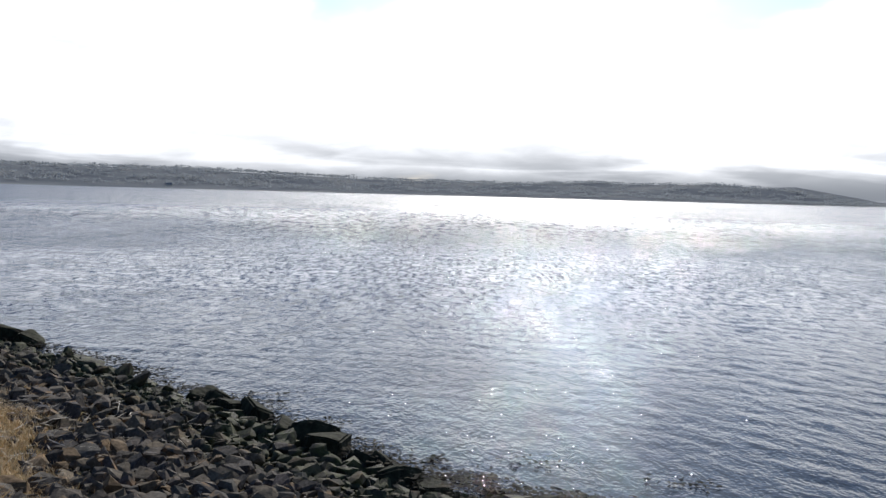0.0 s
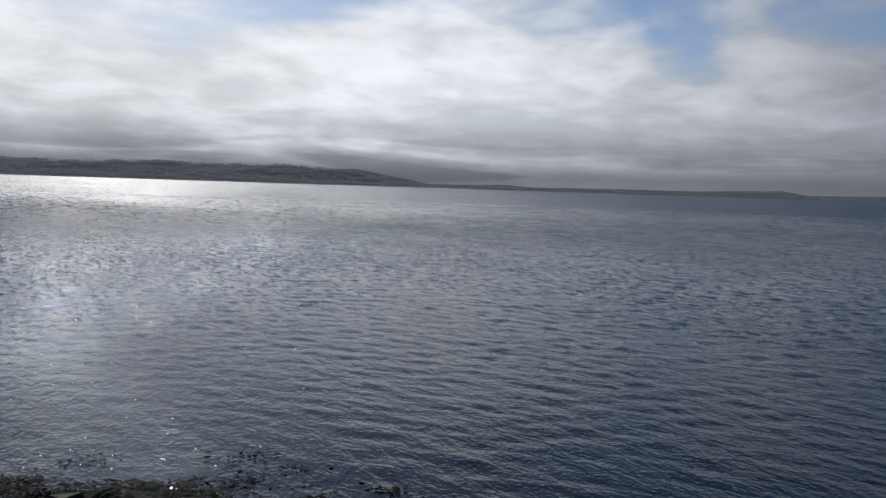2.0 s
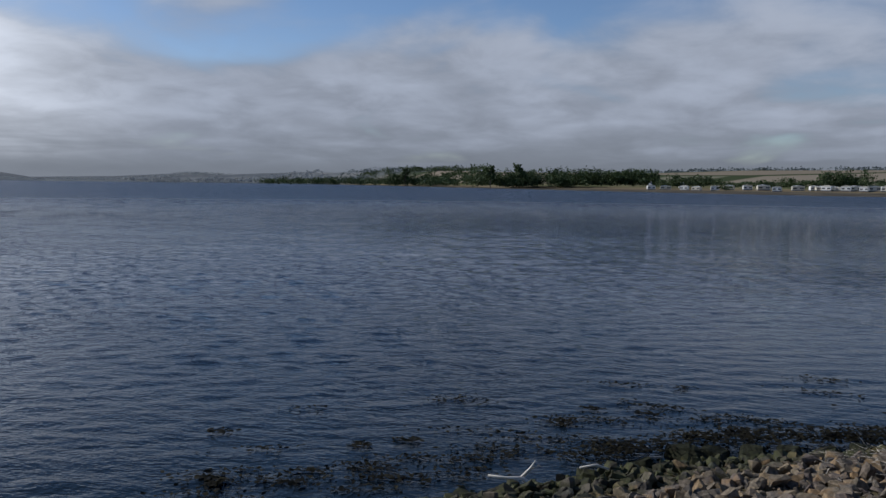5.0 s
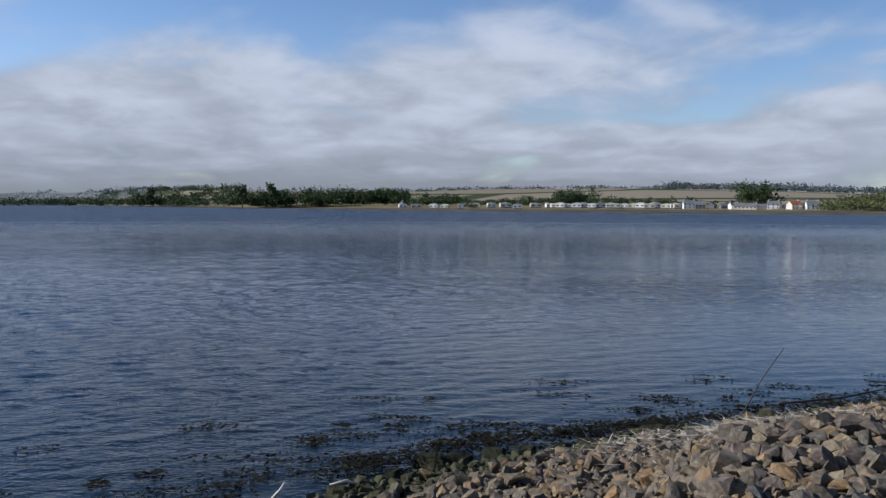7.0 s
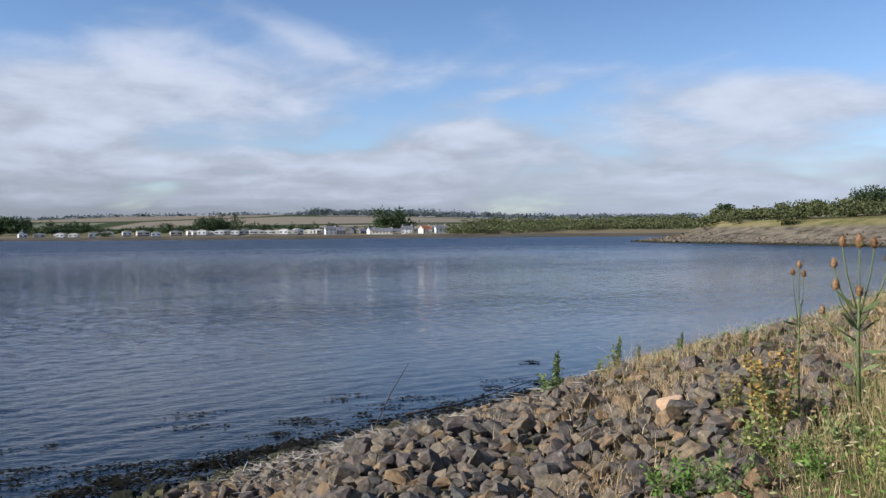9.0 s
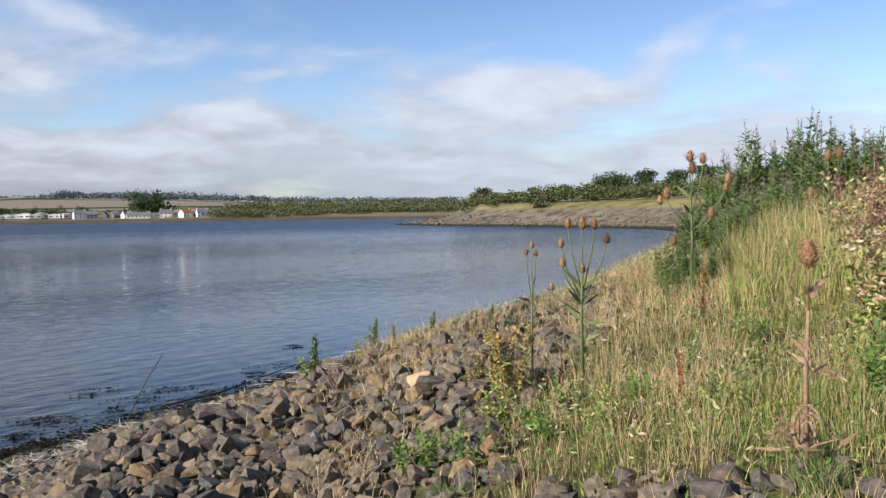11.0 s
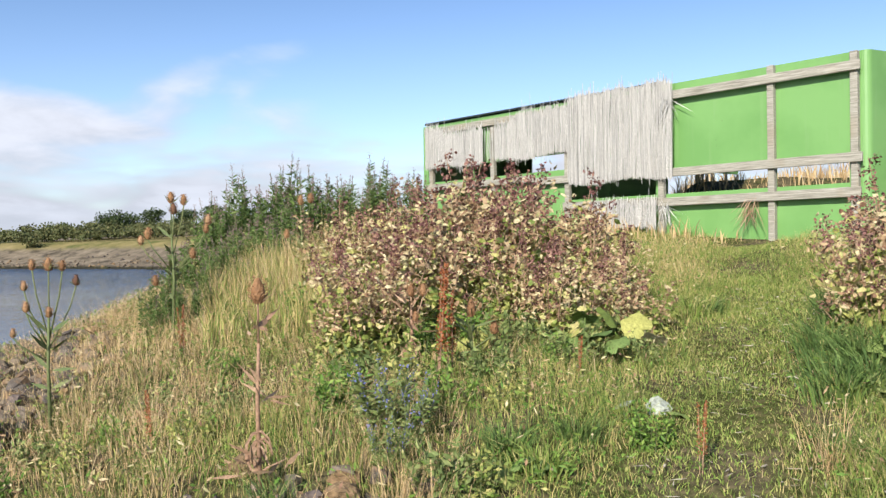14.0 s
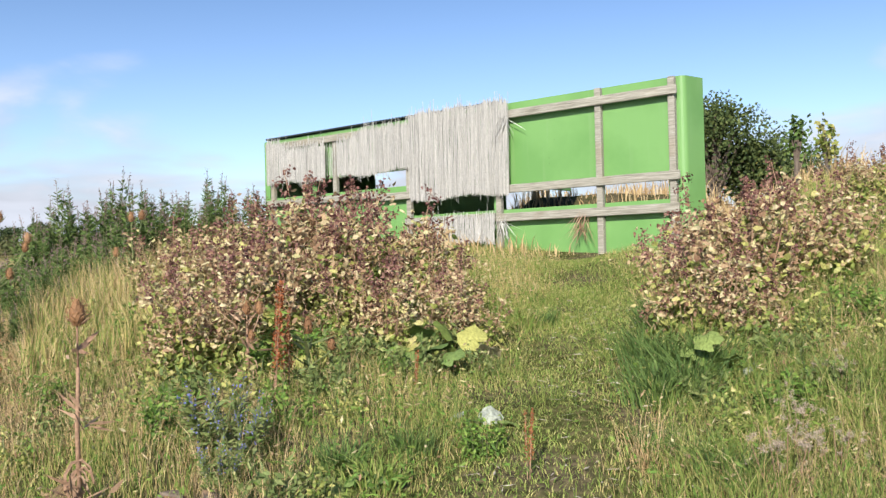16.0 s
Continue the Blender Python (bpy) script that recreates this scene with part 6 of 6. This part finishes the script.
# headland over the cove
belt("headland_scrub", "dense green scrub along the headland top", M_SHRUB,
     ((131.5, 152, 225, 262, 240, 3.2, 3.4, 60, 0.8), (136, 152, 205, 250, 120, 4.2, 3.0, 70, 0.8), (147, 158, 150, 230, 90, 5.0, 3.4, 60, 0.9)), "scrub")
HEADTREE = "round dark green tree on the headland"
for az, d, h, r in ((133.3, 262, 5.2, 4.0), (141.2, 240, 6.8, 4.6), (143.6, 245, 7.2, 4.4), (145.6, 235, 6.6, 4.2), (142.2, 250, 6.2, 4.2), (147.4, 230, 7.4, 4.0), (138.6, 262, 4.6, 3.0)):
    tree(HEADTREE, stand(az, d, 0.2), h, r, 1600, M_TREE, 0.5, lobes=13, trunk_share=0.12, group="trees on the headland")
belt("reedbed_scrub", "green scrub and willows behind the mudflat", M_SHRUB, ((115.5, 131, 640, 760, 300, 5.5, 8.0, 46, 1.9), (117, 131, 800, 1000, 160, 11.0, 11.0, 46, 2.6)), "scrub")
belt("shore_woods", "dark mixed woods along the far shore", M_TREE,
     ((78.2, 89.6, 930, 1010, 220, 18.0, 9.0, 90, 2.6), (66, 79, 1440, 1500, 120, 12.0, 14.0, 40, 3.0), (72.2, 76.2, 1330, 1420, 60, 18.0, 11.0, 70, 3.2), (64, 78, 1500, 2100, 170, 13.0, 16.0, 40, 3.5), (74.5, 79, 1150, 1420, 60, 14.0, 11.0, 60, 3.0), (90, 93.5, 860, 900, 22, 12.0, 7.0, 70, 2.2),
      (93.5, 113, 800, 850, 40, 9.0, 6.5, 70, 2.0), (89.5, 107, 860, 930, 80, 8.0, 9.0, 60, 2.0), (99.6, 102.0, 790, 815, 16, 16.0, 8.0, 100, 2.4), (110.8, 112.8, 760, 790, 12, 20.0, 9.0, 110, 2.4)))
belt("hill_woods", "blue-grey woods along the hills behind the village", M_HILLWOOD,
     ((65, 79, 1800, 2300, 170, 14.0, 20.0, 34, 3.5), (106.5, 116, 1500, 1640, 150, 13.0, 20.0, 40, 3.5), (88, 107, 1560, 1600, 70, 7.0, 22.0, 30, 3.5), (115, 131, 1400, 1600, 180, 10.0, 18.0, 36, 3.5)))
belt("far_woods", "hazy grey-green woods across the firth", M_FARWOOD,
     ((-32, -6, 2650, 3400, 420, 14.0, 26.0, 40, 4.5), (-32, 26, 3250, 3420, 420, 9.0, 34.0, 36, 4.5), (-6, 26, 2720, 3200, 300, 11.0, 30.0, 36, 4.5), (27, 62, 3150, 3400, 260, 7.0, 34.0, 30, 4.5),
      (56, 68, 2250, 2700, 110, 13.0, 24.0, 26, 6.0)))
tree("tall dark conifer above the shore woods", stand(73.4, 1340, 0.2), 27, 9, 420, M_TREE, 3.0, lobes=8, trunk_share=0.2)
tree("tall dark pine standing over the shore woods", stand(79.0, 940, 0.2), 22, 9, 420, M_TREE, 2.6, lobes=9, trunk_share=0.2)
tree("tall dark pine standing over the shore woods", stand(80.9, 945, 0.2), 25, 8, 420, M_TREE, 2.6, lobes=9, trunk_share=0.25)

# ---- the caravan site and the village ----
def caravan(label, w, dp, h, mat):
    e = thing("static_caravan", (0, 0, 0), label, "caravan", "static caravans along the shore")
    part("body", box(Soup(), (-w / 2, -dp / 2, 0.4), (w / 2, dp / 2, h), None, 0.12).mesh("body", mat), e)
    rf = Soup()
    v = np.array([(sx * (w / 2 + 0.15), sy * (dp / 2 + 0.2), h) for sx in (-1, 1) for sy in (-1, 1)] + [(0, -dp / 2 - 0.2, h + 0.75), (0, dp / 2 + 0.2, h + 0.75)])
    rf.add(v[None], [(0, 1, 5, 4), (2, 4, 5, 3), (0, 4, 2), (1, 3, 5), (0, 2, 3, 1)])
    part("roof", rf.mesh("roof", M_WHITE if mat is M_CREAM else M_CREAM), e, "pale shallow roof")
    for x_ in (-0.28, 0.28):
        part("window", box(Soup(), (x_ * w - w * 0.15, -dp / 2 - 0.04, 1.2), (x_ * w + w * 0.15, -dp / 2 - 0.005, 2.2)).mesh("window", M_PANE), e)
    part("skirt", box(Soup(), (-w / 2 + 0.1, -dp / 2 + 0.1, -0.3), (w / 2 - 0.1, dp / 2 - 0.1, 0.4)).mesh("skirt", M_SLATE), e)
    return e


vans = [caravan("white static caravan with shallow roof by the beach", 7.0, 4.0, 3.4, M_WHITE), caravan("cream static caravan with white roof by the beach", 9.5, 4.0, 3.3, M_CREAM)]
vs_ = []
for i, az in enumerate(np.concatenate([np.arange(89.4, 99.4, 0.95), np.arange(99.3, 108.6, 0.50)])):
    vs_.append((az + rng.uniform(-0.15, 0.15), np.interp(az, [89, 98, 108], [845, 785, 715]) + rng.uniform(0, 14), rng.uniform(0.85, 1.1), -az + rng.uniform(-25, 25)))
place(vans, vs_, -0.4)


def house(label, w, dp, h, rise, wall, roofm, chimneys=1):
    e = thing("house", (0, 0, 0), label, "house", "houses by the shore")
    part("wall", box(Soup(), (-w / 2, -dp / 2, -0.4), (w / 2, dp / 2, h)).mesh("wall", wall), e)
    g = Soup()
    v = np.array([(-w / 2, -dp / 2, h), (-w / 2, dp / 2, h), (-w / 2, 0, h + rise * 0.96), (w / 2, -dp / 2, h), (w / 2, dp / 2, h), (w / 2, 0, h + rise * 0.96)])
    g.add(v[None], [(0, 1, 2), (3, 5, 4), (0, 2, 5, 3), (1, 4, 5, 2)])
    part("gable", g.mesh("gable", wall), e)
    r_ = Soup()
    v = np.array([(sx * (w / 2 + 0.3), y_, z_) for sx in (-1, 1) for y_, z_ in ((-dp / 2 - 0.4, h - 0.15), (0, h + rise), (dp / 2 + 0.4, h - 0.15), (0, h + rise + 0.25))])
    r_.add(v[None], [(0, 1, 5, 4), (1, 2, 6, 5), (0, 4, 7, 3), (3, 7, 6, 2), (0, 3, 2, 1), (4, 5, 6, 7)])
    roof_ = part("roof", r_.mesh("roof", roofm), e)
    for k in range(chimneys):
        x_ = (-1) ** k * (w / 2 - 0.8)
        part("chimney", box(Soup(), (x_ - 0.45, -0.4, h + rise - 0.4), (x_ + 0.45, 0.4, h + rise + 1.2)).mesh("chimney", wall), roof_)
    for z_ in (1.0, 3.6) if h > 4 else (1.0,):
        for x_ in np.linspace(-w / 2 + 1.4, w / 2 - 1.4, max(2, int(w / 3))):
            part("window", box(Soup(), (x_ - 0.6, -dp / 2 - 0.06, z_), (x_ + 0.6, -dp / 2 - 0.01, z_ + 1.3)).mesh("window", M_PANE), e)
    return e


H1 = house("white two-storey house with grey slate roof", 11, 8, 5.2, 3.0, M_WHITE, M_SLATE, 2)
H2 = house("dark gabled house with steep slate roof", 10, 9, 4.2, 4.0, M_SLATE, M_SLATE, 1)
H3 = house("cream house with orange tiled roof", 11, 8, 4.4, 3.2, M_CREAM, M_TILE, 1)
H4 = house("low cream bungalow row with grey roof", 20, 8, 3.0, 2.6, M_CREAM, M_SLATE, 2)
H5 = house("small white gabled cottage among trees", 8, 6, 4.2, 3.4, M_WHITE, M_SLATE, 1)


def village(src, *spots_):
    for i, (az, d, s_, turn) in enumerate(spots_):
        m = Matrix.Translation(stand(az, d, 0.2)) @ Matrix.Rotation(radians(turn - az), 4, "Z") @ Matrix.Scale(s_ * 0.82, 4)
        if i:
            copy_thing(src, m)
        else:
            src.matrix_basis = m


village(H1, (107.8, 715, 1.0, 10), (110.5, 706, 0.95, 30), (113.5, 704, 0.7, 0), (112.8, 700, 1.15, 0), (115.0, 690, 1.15, 15))
village(H2, (108.5, 712, 0.9, 0), (109.2, 722, 1.0, 70), (114.5, 706, 0.8, 20), (109.9, 715, 0.9, 20))
village(H3, (114.0, 690, 1.0, 40))
village(H4, (111.2, 702, 1.0, -5), (112.0, 712, 0.9, 8))
village(H5, (89.3, 862, 1.0, 80), (118.0, 1000, 1.0, 20), (120.6, 1100, 1.2, 50), (126.0, 1150, 1.0, 10), (91.2, 880, 0.9, 10))
village(house("white lodge on the far shore of the firth", 16, 9, 5, 4, M_CREAM, M_SLATE, 1), (-17.6, 2640, 1.3, 0))
